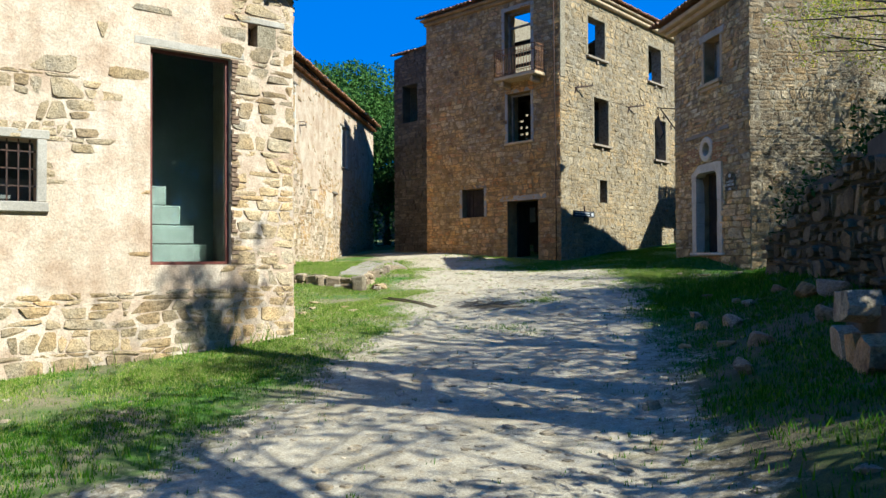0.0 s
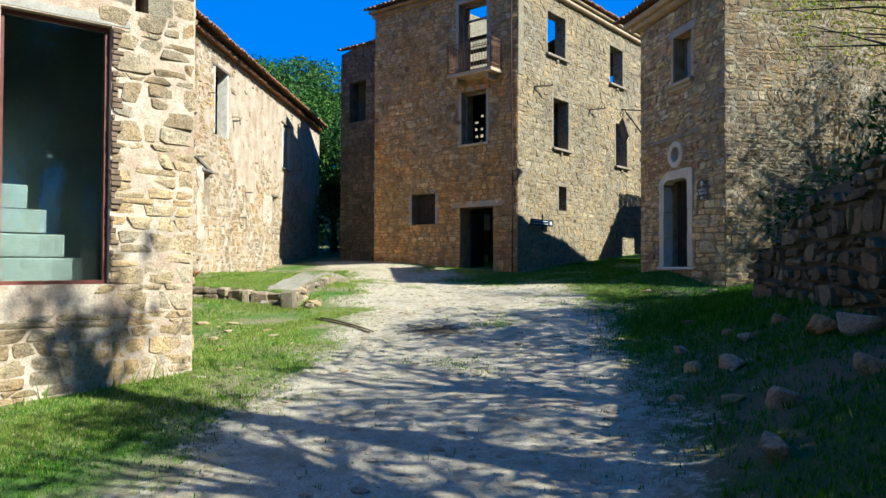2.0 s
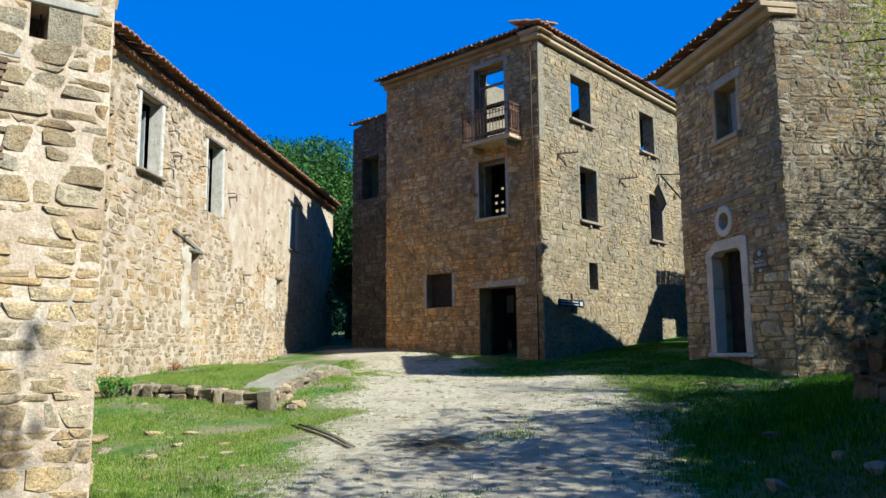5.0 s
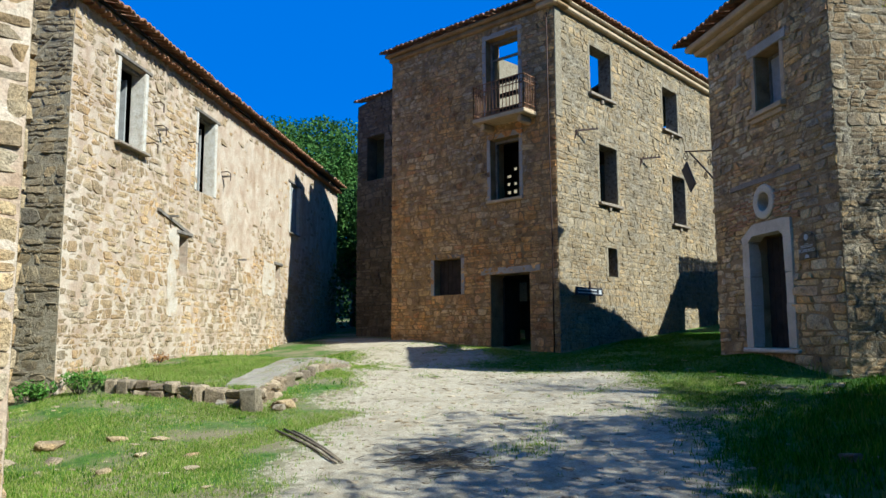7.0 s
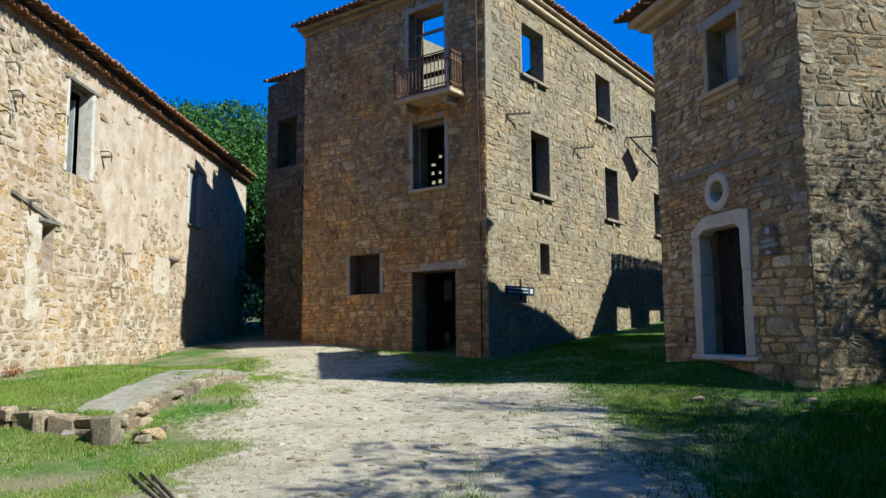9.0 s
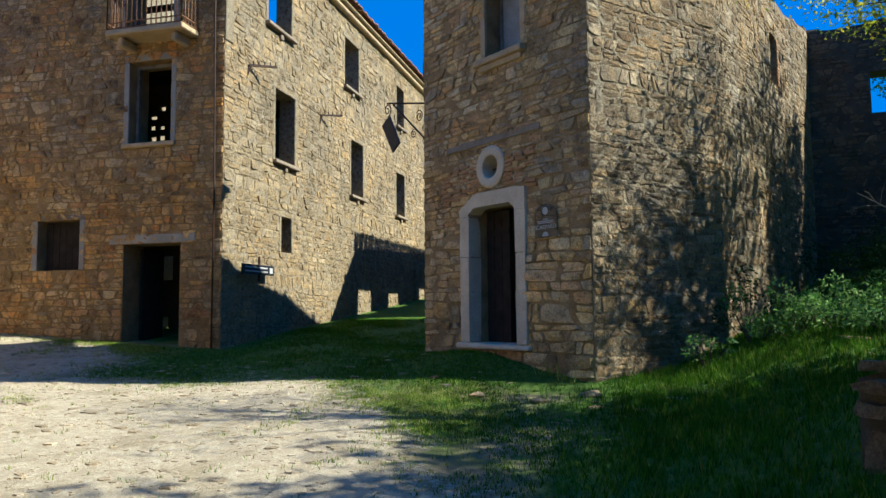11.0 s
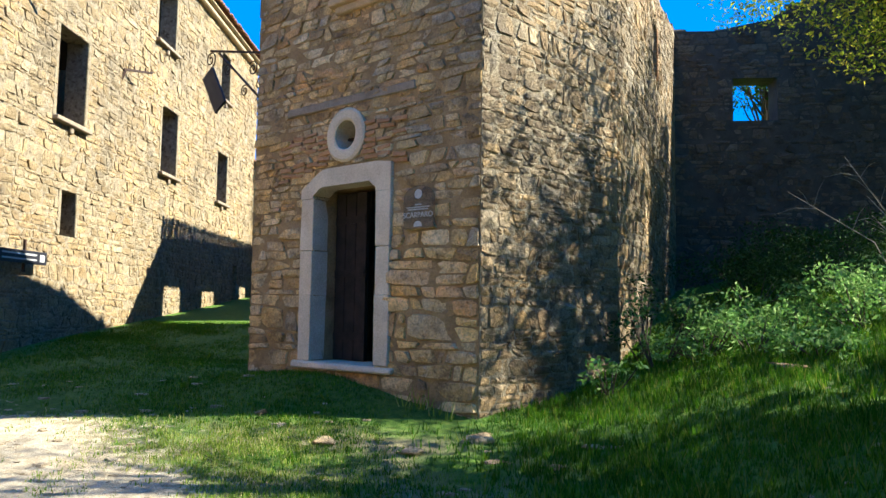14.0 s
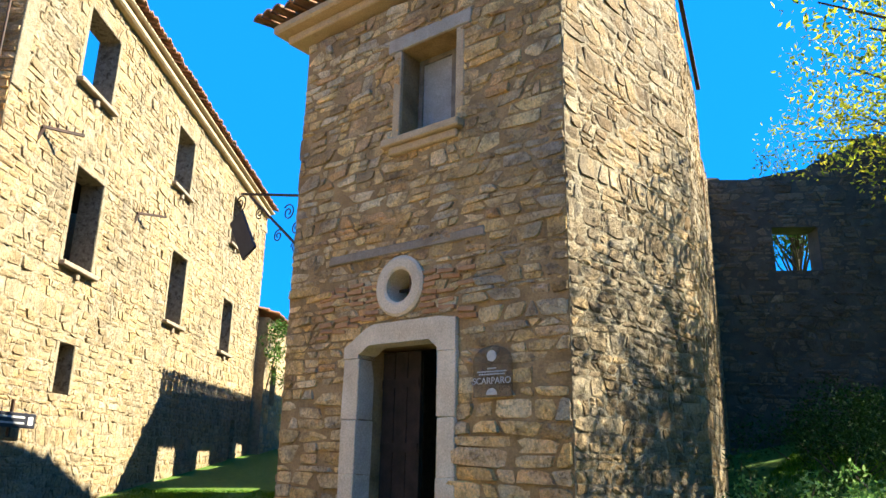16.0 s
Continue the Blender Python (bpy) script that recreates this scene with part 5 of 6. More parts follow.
def plaque():
    m = SMALL_FRONT @ Matrix.Translation((RW - 0.82, -0.075, 3.655))
    p = thing("name_plaque", m, "small clear brownish acrylic plaque with white lettering on the stone wall", "sign")
    bm = bmesh.new()
    pts = [(-0.22, -0.24), (0.22, -0.24), (0.22, 0.10)] + [(0.22 * math.cos(math.pi * k / 12), 0.10 + 0.15 * math.sin(math.pi * k / 12)) for k in range(1, 12)] + [(-0.22, 0.10)]
    lo, hi = [bm.verts.new((x, 0.03, z)) for x, z in pts], [bm.verts.new((x, 0.0, z)) for x, z in pts]
    n = len(pts)
    bm.faces.new(hi)
    bm.faces.new(lo[::-1])
    for k in range(n):
        bm.faces.new((lo[k], lo[(k + 1) % n], hi[(k + 1) % n], hi[k]))
    bmesh.ops.recalc_face_normals(bm, faces=bm.faces)
    part("plate", bm, ACRYLIC, p)
    letters("lettering", "SCARPARO", 0.088, m @ pose(0, -0.004, -0.09, 90, 0, 0), SIGN_WHITE, p)
    for k, (w, z) in enumerate(((0.10, 0.03), (0.34, 0.0), (0.30, -0.025))):
        part("text_line", box(bmesh.new(), (-w / 2, -0.004, z - 0.006), (w / 2, 0.001, z + 0.006)), SIGN_WHITE, p)
    for c, r, a0 in ((0.15, 0.055, 0), (-0.22, 0.062, 0)):
        bm = bmesh.new()
        k = 16
        arc = math.pi if c < 0 else 2 * math.pi
        ring = [(r * math.cos(arc * i / k), c + r * math.sin(arc * i / k)) for i in range(k + (1 if c < 0 else 0))]
        f = [bm.verts.new((x, -0.005, z)) for x, z in ring]
        b2 = [bm.verts.new((x, 0.002, z)) for x, z in ring]
        bm.faces.new(f)
        bm.faces.new(b2[::-1])
        for i in range(len(f)):
            bm.faces.new((f[i], f[(i + 1) % len(f)], b2[(i + 1) % len(f)], b2[i]))
        bmesh.ops.recalc_face_normals(bm, faces=bm.faces)
        part("emblem", bm, SIGN_WHITE, p)


def spiral(bm, cx, cz, r, turns, start, w=0.018, flip=1):
    n = int(18 * turns)
    pts = []
    for k in range(n + 1):
        t = start + flip * 2 * math.pi * turns * k / n
        q = r * (1 - 0.8 * k / n)
        pts.append((cx + q * math.cos(t), 0.0, cz + q * math.sin(t)))
    tube(bm, pts, [w * 0.6] * len(pts), 5)


def scroll_bracket():
    m = SMALL_FRONT @ Matrix.Translation((0.0, 0.12, 0))
    p = thing("scroll_bracket", m, "black wrought-iron bracket with scrolls fixed to the house corner", "bracket")
    bm = bmesh.new()
    beam(bm, (0.1, 0, 6.15), (-1.42, 0, 6.50), 0.03)
    part("arm", bm, IRON, p)
    bm = bmesh.new()
    beam(bm, (0.0, 0, 5.42), (-1.2, 0, 6.42), 0.028)
    part("brace", bm, IRON, p)
    part("wall_bar", beam(bmesh.new(), (-0.03, 0, 5.35), (-0.03, 0, 6.20), 0.03), IRON, p)
    for cx, cz, r, fl in ((-1.42, 6.36, 0.14, 1), (-0.32, 6.0, 0.12, -1), (-0.14, 5.74, 0.10, 1), (-0.50, 5.70, 0.09, 1), (-0.95, 6.12, 0.09, -1), (-0.13, 5.48, 0.09, -1)):
        bm = bmesh.new()
        spiral(bm, cx, cz, r, 1.6, random.uniform(0, 6), 0.016, fl)
        part("scroll", bm, IRON, p)
    q = thing("hanging_board", m @ pose(-1.26, -0.02, 5.84, 0, -32, 0), "dark blank signboard hanging askew from the iron bracket", "sign")
    part("board", box(bmesh.new(), (-0.15, -0.02, -0.36), (0.15, 0.02, 0.36), 0.002, 0.006), SIGN_DARK, q)
    part("hook", beam(bmesh.new(), (0.0, 0, 0.36), (-0.02, 0, 0.42), 0.012), IRON, q)


def arrow_sign():
    m = TALL_SIDE @ Matrix.Translation((1.25, -0.2, 3.28))
    p = thing("direction_sign", m, "dark horizontal direction board with pale writing on a wall bracket", "sign")
    part("board", box(bmesh.new(), (-0.78, -0.02, -0.11), (0.62, 0.02, 0.11), 0.002, 0.006), SIGN_DARK, p)
    for z in (0.045, -0.04):
        part("text_line", box(bmesh.new(), (-0.68, -0.025, z - 0.014), (0.30, -0.021, z + 0.014)), SIGN_WHITE, p)
    part("emblem", box(bmesh.new(), (0.40, -0.025, -0.06), (0.54, -0.021, 0.06)), SIGN_WHITE, p)
    part("post", beam(bmesh.new(), (0.05, 0.05, -0.25), (0.05, 0.05, 0.30), 0.04), IRON, p)
    part("arm", beam(bmesh.new(), (0.05, 0.05, 0.0), (0.05, 0.26, 0.0), 0.03), IRON, p)


def line_bracket(u, z):
    m = TALL_SIDE @ Matrix.Translation((u, 0, z))
    p = thing("line_bracket", m, "rusty iron clothesline bracket on the lit wall", "bracket", "brackets on the tall house")
    part("stay", beam(bmesh.new(), (0.0, 0.05, -0.42), (0.08, -0.06, 0.0), 0.042), IRON, p)
    part("arm", beam(bmesh.new(), (0.06, -0.02, 0.0), (0.62, -0.42, 0.10), 0.045), IRON, p)
    for k in range(5):
        part("prong", beam(bmesh.new(), (0.15 + 0.11 * k, -0.085 - 0.08 * k, 0.02 + 0.018 * k), (0.15 + 0.11 * k, -0.085 - 0.08 * k, 0.12 + 0.018 * k), 0.02), IRON, p)


plaque()
scroll_bracket()
arrow_sign()
line_bracket(0.9, 7.85)
line_bracket(4.8, 7.72)


# ---- trees and plants ----
def leaf_mat(name, stops, through=0.25):
    m, nt, b = mat(name, 0.75)
    b.inputs["Specular IOR Level"].default_value = 0.12
    geo = nt.nodes.new("ShaderNodeNewGeometry")
    col = ramp(nt, geo.outputs["Random Per Island"], stops)
    col = mix(nt, col, ramp(nt, noise_tex(nt, 1.4, 3.0), [(0.3, (0.75, 0.75, 0.75)), (0.7, (1.2, 1.2, 1.2))]), 0.8, "MULTIPLY")
    nt.links.new(col, b.inputs["Base Color"])
    tr = nt.nodes.new("ShaderNodeBsdfTranslucent")
    nt.links.new(col, tr.inputs["Color"])
    mx = nt.nodes.new("ShaderNodeMixShader")
    mx.inputs[0].default_value = through
    out = nt.nodes["Material Output"]
    nt.links.new(b.outputs[0], mx.inputs[1])
    nt.links.new(tr.outputs[0], mx.inputs[2])
    nt.links.new(mx.outputs[0], out.inputs["Surface"])
    return m


LEAF_YELLOW = leaf_mat("yellow_green_leaves", [(0.0, (0.13, 0.19, 0.02)), (0.4, (0.28, 0.33, 0.03)), (0.75, (0.46, 0.43, 0.04)), (1.0, (0.60, 0.48, 0.05))], 0.5)
LEAF_DARK = leaf_mat("dark_green_leaves", [(0.0, (0.014, 0.038, 0.008)), (0.6, (0.032, 0.075, 0.013)), (1.0, (0.06, 0.115, 0.02))], 0.1)
LEAF_GREEN = leaf_mat("mid_green_leaves", [(0.0, (0.028, 0.07, 0.011)), (0.6, (0.06, 0.13, 0.022)), (1.0, (0.11, 0.19, 0.04))], 0.15)
LEAF_FRESH = leaf_mat("fresh_green_leaves", [(0.0, (0.06, 0.14, 0.02)), (0.6, (0.12, 0.24, 0.035)), (1.0, (0.20, 0.32, 0.06))], 0.35)
LEAF_RED = leaf_mat("reddish_dry_leaves", [(0.0, (0.22, 0.09, 0.035)), (0.6, (0.36, 0.16, 0.06)), (1.0, (0.46, 0.28, 0.10))], 0.3)
LEAF_GREY = leaf_mat("pale_green_leaves", [(0.0, (0.063, 0.154, 0.0308)), (0.6, (0.182, 0.35, 0.077)), (1.0, (0.42, 0.56, 0.196))], 0.4)
GRASS = leaf_mat("grass_blades", [(0.0, (0.018, 0.07, 0.002)), (0.5, (0.05, 0.145, 0.005)), (0.85, (0.11, 0.21, 0.01)), (1.0, (0.24, 0.24, 0.05))], 0.4)


def foliage(name, clumps, per, size, material, m, parent, seed, label="", flat=0.6):
    """Many small bent leaves round clump centres."""
    rnd = np.random.RandomState(seed)
    verts, faces = [], []
    for (cx, cy, cz), r in clumps:
        k = int(per * r * r)
        d = rnd.normal(size=(k, 3))
        d /= np.linalg.norm(d, axis=1)[:, None]
        c = d * (r * rnd.uniform(0.35, 1.08, k)[:, None] ** 0.7) * (1, 1, flat + 0.25) + (cx, cy, cz)
        a = rnd.normal(size=(k, 3)) + d * 0.4
        a /= np.linalg.norm(a, axis=1)[:, None]
        b = np.cross(a, rnd.normal(size=(k, 3)))
        b /= np.linalg.norm(b, axis=1)[:, None]
        s = size * rnd.uniform(0.6, 1.4, k)[:, None]
        n = np.cross(a, b)
        q = np.stack([c - a * s, c + b * s * 0.42 + n * s * 0.12, c + a * s, c - b * s * 0.42 + n * s * 0.12], 1)
        base = len(verts)
        verts += q.reshape(-1, 3).tolist()
        faces += [(base + 4 * i, base + 4 * i + 1, base + 4 * i + 2, base + 4 * i + 3) for i in range(k)]
    ob = mesh_ob(name, verts, faces, material, m, parent)
    return tagged(ob, label, kind="stuff") if label else ob


def tree(x, y, trunk_h, crown, radius, material, seed, label, per=170, size=0.075, lean=(0.0, 0.0), clump=0.75, count=26, flat=0.75, category="tree"):
    """Trunk, limbs reaching the clumps, and a ragged crown; crown: the centre's offset from the foot."""
    rnd = random.Random(seed)
    z = land(x, y) - 0.1
    m = Matrix.Translation((x, y, z))
    t = thing("tree", m, label, category)
    top = Vector((lean[0], lean[1], trunk_h))
    bm = bmesh.new()
    r0 = 0.05 + 0.018 * trunk_h + radius * 0.03
    tube(bm, [(0, 0, 0), (lean[0] * 0.25 + 0.05, lean[1] * 0.25, trunk_h * 0.35), (lean[0] * 0.6 - 0.04, lean[1] * 0.6 + 0.05, trunk_h * 0.7), top], [r0 * 1.35, r0, r0 * 0.8, r0 * 0.6], 8)
    part("trunk", bm, BARK, t, "", m, True)
    clumps = []
    c0 = Vector(crown)
    while len(clumps) < count:
        p = Vector([rnd.uniform(-1, 1) for _ in range(3)])
        if p.length > 1 or p.length < 0.25:
            continue
        q = c0 + Vector((p.x * radius, p.y * radius, p.z * radius * flat))
        clumps.append((tuple(q), clump * rnd.uniform(0.6, 1.3) * radius / 2.4))
    for k, (q, r) in enumerate(clumps):
        q = Vector(q)
        s = top * rnd.uniform(0.65, 1.0)
        mid = s.lerp(q, 0.5) + Vector((rnd.uniform(-0.2, 0.2), rnd.uniform(-0.2, 0.2), rnd.uniform(0, 0.3)))
        part("limb", tube(bmesh.new(), [s, mid, q], [r0 * 0.22, r0 * 0.13, 0.008], 5), BARK, t, "", m, True)
    foliage("crown", clumps, per, size, material, m, t, seed, label.split(" with")[0] + " crown")
    return t


# overhanging trees on the bank; most are unseen, added to shade track and bank
tree(0.2, 15.6, 3.8, (-3.0, -0.1, 4.45), 1.7, LEAF_YELLOW, 1, "slender tree with sparse yellow-green autumn leaves", 640, 0.034, (-1.4, 0.0))
tree(1.6, 20.0, 4.6, (-2.0, -0.5, 4.8), 2.2, LEAF_YELLOW, 2, "leafy tree with yellow-green leaves on the bank", 760, 0.038, (-1.2, -0.3), 0.75, 36)
tree(2.6, 9.90, 4.2, (-0.6, 0.0, 5.2), 3.0, LEAF_DARK, 3, "tall leafy tree with thin spreading limbs on the bank", 150, 0.08, (-0.8, 0.0))
tree(2.4, 4.50, 4.0, (-2.2, 0.8, 5.9), 2.2, LEAF_DARK, 4, "tall leafy tree with limbs reaching over the track", 32, 0.08, (-1.2, 0.3))
tree(3.6, 0.50, 4.2, (-1.5, 2.0, 5.6), 2.6, LEAF_DARK, 5, "tall leafy tree with thin spreading limbs beside the track", 70, 0.08, (-0.6, 0.0))
tree(3.2, 15.20, 3.4, (-1.2, 0.0, 3.8), 2.7, LEAF_DARK, 6, "bushy tree with dark leaves on the bank", 440, 0.085, (-0.3, 0.0))
tree(6.0, 7.50, 5.0, (-0.5, 0.0, 4.7), 2.9, LEAF_DARK, 7, "broad leafy tree with dense dark crown", 200, 0.09)
tree(7.0, 15.50, 5.0, (-0.5, 0.0, 6.5), 3.4, LEAF_DARK, 8, "broad leafy tree with dense dark crown", 110, 0.09)
tree(4.6, 3.70, 3.4, (-0.3, 0.0, 4.2), 2.6, LEAF_DARK, 21, "bushy tree with dark leaves beside the track", 60, 0.08)
tree(1.6, 7.70, 4.6, (-1.0, -0.1, 5.4), 2.2, LEAF_DARK, 28, "tall leafy tree with crown over the field wall", 40, 0.08, (-0.5, 0.0))
tree(2.2, 6.6, 2.2, (0.0, 0.0, 2.6), 1.7, LEAF_DARK, 22, "low bushy tree with dark leaves behind the field wall", 300, 0.07)
tree(1.0, 9.4, 2.0, (0.0, 0.0, 2.4), 1.6, LEAF_DARK, 23, "low bushy tree with dark leaves behind the field wall", 300, 0.07)
tree(0.4, 12.2, 2.0, (0.0, 0.0, 2.2), 1.6, LEAF_DARK, 24, "low bushy tree with dark leaves on the bank", 300, 0.07)
tree(2.0, 2.6, 1.6, (0.0, 0.0, 1.8), 1.3, LEAF_DARK, 25, "low bushy tree with dark leaves beside the track", 300, 0.07)
# Unseen trees that darken the pane's reflection and block low sky light.
for k in range(7):
    tree(23 + 2.5 * (k % 2), -8 + 6.5 * k, 6.0, (0.0, 0.0, 8.5), 4.8, LEAF_DARK, 30 + k, "large dark tree with dense crown on the far slope", 90, 0.2, (0, 0), 0.95, 34, 0.9)
# Two unseen crowns added to darken the ruin's corner.
tree(7.4, 24.6, 3.5, (-0.4, 0.0, 4.6), 3.0, LEAF_DARK, 26, "broad leafy tree with dense dark crown by the ruin", 220, 0.09)
tree(5.5, 23.30, 6.0, (-0.3, 0.0, 6.5), 2.7, LEAF_DARK, 75, "broad leafy tree with dense dark crown by the ruin", 300, 0.1, (-0.2, 0.0), 0.8, 36)
# Unseen woods at the back, added to cut down sky light.
for k in range(8):
    tree(-26 + 6.2 * k, -15 - 2.5 * (k % 2), 6.0, (0.0, 0.0, 8.8), 4.8, LEAF_DARK, 50 + k, "large dark tree with dense crown down the track", 80, 0.22, (0, 0), 0.95, 34, 0.9)
tree(2.4, 12.80, 4.6, (-0.5, 0.0, 5.2), 2.5, LEAF_DARK, 61, "dense leafy tree with broad crown on the bank", 300, 0.085, (-0.3, 0.0))
tree(1.6, 10.70, 4.0, (-0.8, 0.3, 4.6), 1.9, LEAF_DARK, 62, "dense leafy tree with broad crown behind the field wall", 260, 0.08, (-0.4, 0.0))
tree(3.0, 6.00, 9.2, (-0.6, 0.0, 10.0), 0.8, LEAF_DARK, 63, "tall slender tree with a small high crown", 420, 0.08, (-0.5, 0.0), 0.9, 18)
# Unseen bushes added to keep sky light off the bank.
for k, (x, y) in enumerate(((1.7, 5.4), (1.2, 6.5))):
    tree(x, y, 1.5, (0.0, 0.0, 1.9), 1.2, LEAF_DARK, 66 + k, "low bushy tree with dark leaves on the bank", 380, 0.07)
tree(3.4, 19.30, 6.0, (-0.6, 0.0, 6.2), 2.1, LEAF_DARK, 71, "leafy tree with an open crown above the bank", 110, 0.075, (-0.4, 0.0), 0.7, 30)
tree(2.7, 14.40, 4.4, (-0.4, 0.0, 4.8), 2.3, LEAF_DARK, 72, "dense leafy tree with dark crown on the bank", 320, 0.085, (-0.3, 0.0))
tree(3.3, 1.70, 5.2, (-1.0, 1.1, 6.6), 1.05, LEAF_DARK, 73, "slender tree with a small dense crown beside the track", 120, 0.085, (-0.7, 0.8), 1.2, 20)
tree(3.2, 4.70, 6.0, (-1.0, 0.6, 7.3), 0.85, LEAF_DARK, 74, "slender tree with a small dense crown beside the track", 220, 0.085, (-0.7, 0.4), 1.3, 16)
# behind the long house
tree(-35.5, 29.0, 5.0, (0.0, 0.0, 8.7), 4.0, LEAF_GREEN, 9, "broad round tree with dense green crown behind the roof", 420, 0.11, (0, 0), 0.8, 80)
tree(-30.5, 28.0, 2.5, (0.0, 0.0, 4.8), 3.4, LEAF_DARK, 10, "dark bushy tree with low crown at the end of the alley", 260, 0.12, (0, 0), 0.8, 40)
tree(-27.5, 31.0, 2.5, (0.0, 0.0, 4.8), 3.2, LEAF_DARK, 11, "dark bushy tree with low crown at the end of the alley", 260, 0.12, (0, 0), 0.8, 40)
tree(2.7, 30.2, 4.6, (-0.2, -0.8, 5.6), 1.7, LEAF_GREEN, 13, "sparse leafy tree with thin twigs behind the ruined wall", 420, 0.06)
tree(-10.3, 44.0, 2.5, (0.0, 0.0, 3.6), 2.0, LEAF_YELLOW, 12, "small light green tree with open crown beyond the alley", 200, 0.09)


def bush(x, y, r, hgt, material, seed, label, per=1900, size=0.034):
    rnd = random.Random(seed)
    m = Matrix.Translation((x, y, land(x, y) - 0.03))
    b = thing("bush", m, label, "bush", "bushes on the bank")
    clumps = [((rnd.uniform(-r, r), rnd.uniform(-r, r), rnd.uniform(0.15, hgt)), rnd.uniform(0.3, 0.55) * r) for _ in range(9)]
    for q, _ in clumps:
        part("stem", tube(bmesh.new(), [(q[0] * 0.2, q[1] * 0.2, 0), (q[0] * 0.7, q[1] * 0.7, q[2] * 0.6), q], [0.012, 0.009, 0.004], 4), BARK, b, "", m)
    foliage("leaves", clumps, per, size, material, m, b, seed, label)


# Dark shrubs nearest the ruin fill a corner that only lies in shade.
for k, (x, y, r, hh, mt) in enumerate(((-3.75, 18.6, 0.4, 0.9, LEAF_GREY), (-3.3, 18.3, 0.45, 0.55, LEAF_GREY), (-2.7, 18.3, 0.5, 0.5, LEAF_GREY), (-2.0, 18.8, 0.55, 0.6, LEAF_GREY), (-1.3, 18.5, 0.6, 0.65, LEAF_GREY), (-2.9, 19.4, 0.5, 0.6, LEAF_DARK), (-0.6, 19.0, 0.65, 0.75, LEAF_GREY), (-3.75, 19.2, 0.4, 1.1, LEAF_DARK), (-4.45, 18.0, 0.3, 0.4, LEAF_GREY), (-2.3, 17.6, 0.4, 0.3, LEAF_GREY), (-1.2, 21.8, 0.8, 0.8, LEAF_DARK), (0.6, 20.0, 0.8, 1.0, LEAF_DARK), (-0.6, 24.6, 1.2, 1.1, LEAF_DARK), (1.0, 24.2, 1.2, 1.2, LEAF_DARK), (0.2, 22.8, 1.1, 0.8, LEAF_DARK))):
    bush(x, y, r, hh, mt, 40 + k, "leafy wild shrub on the bank beside the house" if mt is LEAF_GREY else "dark leafy shrub added to the shade by the wall")


bush(-16.35, 9.45, 0.32, 0.35, LEAF_FRESH, 91, "bright green weeds at the corner of the house", 2600, 0.04)
bush(-16.75, 8.75, 0.3, 0.3, LEAF_FRESH, 92, "bright green weeds at the corner of the house", 2600, 0.04)
bush(-18.6, 12.0, 0.22, 0.16, LEAF_RED, 93, "low reddish dry weeds at the foot of the wall", 2200, 0.03)


def hedge(x, y, r, hgt, seed):
    bush(x, y, r, hgt, LEAF_DARK, seed, "tall dark overgrown shrub closing the alley", 160, 0.11)


for k, (x, y) in enumerate(((-26.5, 26.0), (-28.3, 26.8), (-30.2, 28.0), (-25.2, 29.5), (-27.2, 28.6), (-29.0, 29.8), (-31.0, 30.8), (-33.5, 32.5), (-26.2, 32.0), (-24.4, 33.0), (-36.5, 35.0))):
    hedge(x, y, 1.9, 5.0, 200 + k)


def ivy(x, y, z, r, seed):
    m = Matrix.Translation((x, y, z))
    b = thing("ivy", m, "dark ivy spilling over the dry-stone wall", "ivy", "ivy on the wall")
    rnd = random.Random(seed)
    foliage("leaves", [((rnd.uniform(-r, r), rnd.uniform(-r, r) * 0.8, rnd.uniform(-0.5, 0.5)), 0.45) for _ in range(12)], 420, 0.05, LEAF_DARK, m, b, seed, "dark ivy leaves")


for k, (x, y, z) in enumerate(((-2.75, 12.2, 2.3), (-2.0, 11.2, 2.75), (-1.2, 10.0, 3.0), (-0.3, 8.7, 3.25), (-1.7, 11.9, 2.9), (-0.7, 10.5, 3.3), (0.5, 9.3, 3.4))):
    ivy(x, y, z, 0.6, 70 + k)


def wall_shrub(x, y, z):
    m = Matrix.Translation((x, y, z))
    b = thing("hanging_shrub", m, "light green shrub hanging from the end of the house wall", "shrub")
    rnd = random.Random(88)
    foliage("leaves", [((rnd.uniform(-0.25, 0.35), rnd.uniform(-0.4, 0.4), rnd.uniform(-1.3, 0.8)), rnd.uniform(0.25, 0.5)) for _ in range(16)], 520, 0.06, LEAF_GREEN, m, b, 88, "light green leaves")
    part("stem", tube(bmesh.new(), [(-0.3, 0, -1.6), (-0.1, 0.1, -0.6), (0, 0, 0.5)], [0.03, 0.025, 0.01], 5), BARK, b, "", m, True)


wall_shrub(-12.95, 36.9, 6.6)


def bare_shrub(x, y, seed):
    rnd = random.Random(seed)
    m = Matrix.Translation((x, y, land(x, y) - 0.05))
    b = thing("bare_shrub", m, "leafless shrub of thin pale twigs on the bank", "shrub")
    for k in range(4):
        tip = Vector((rnd.uniform(-1.35, -0.3), rnd.uniform(-0.3, 0.5), rnd.uniform(1.3, 2.2)))
        bm = bmesh.new()
        mid = tip * 0.5 + Vector((0.15, rnd.uniform(-0.1, 0.1), 0.25))
        tube(bm, [(0, 0, 0), mid, tip], [0.010, 0.006, 0.003], 4)
        for _ in range(5):
            s = mid.lerp(tip, rnd.uniform(0.1, 0.9))
            e = s + Vector((rnd.uniform(-0.4, 0.1), rnd.uniform(-0.2, 0.2), rnd.uniform(-0.05, 0.35)))
            tube(bm, [s, s.lerp(e, 0.5) + Vector((0, 0, 0.04)), e], [0.005, 0.004, 0.002], 3)
        part("branch", bm, TWIG_PALE, b, "", m)


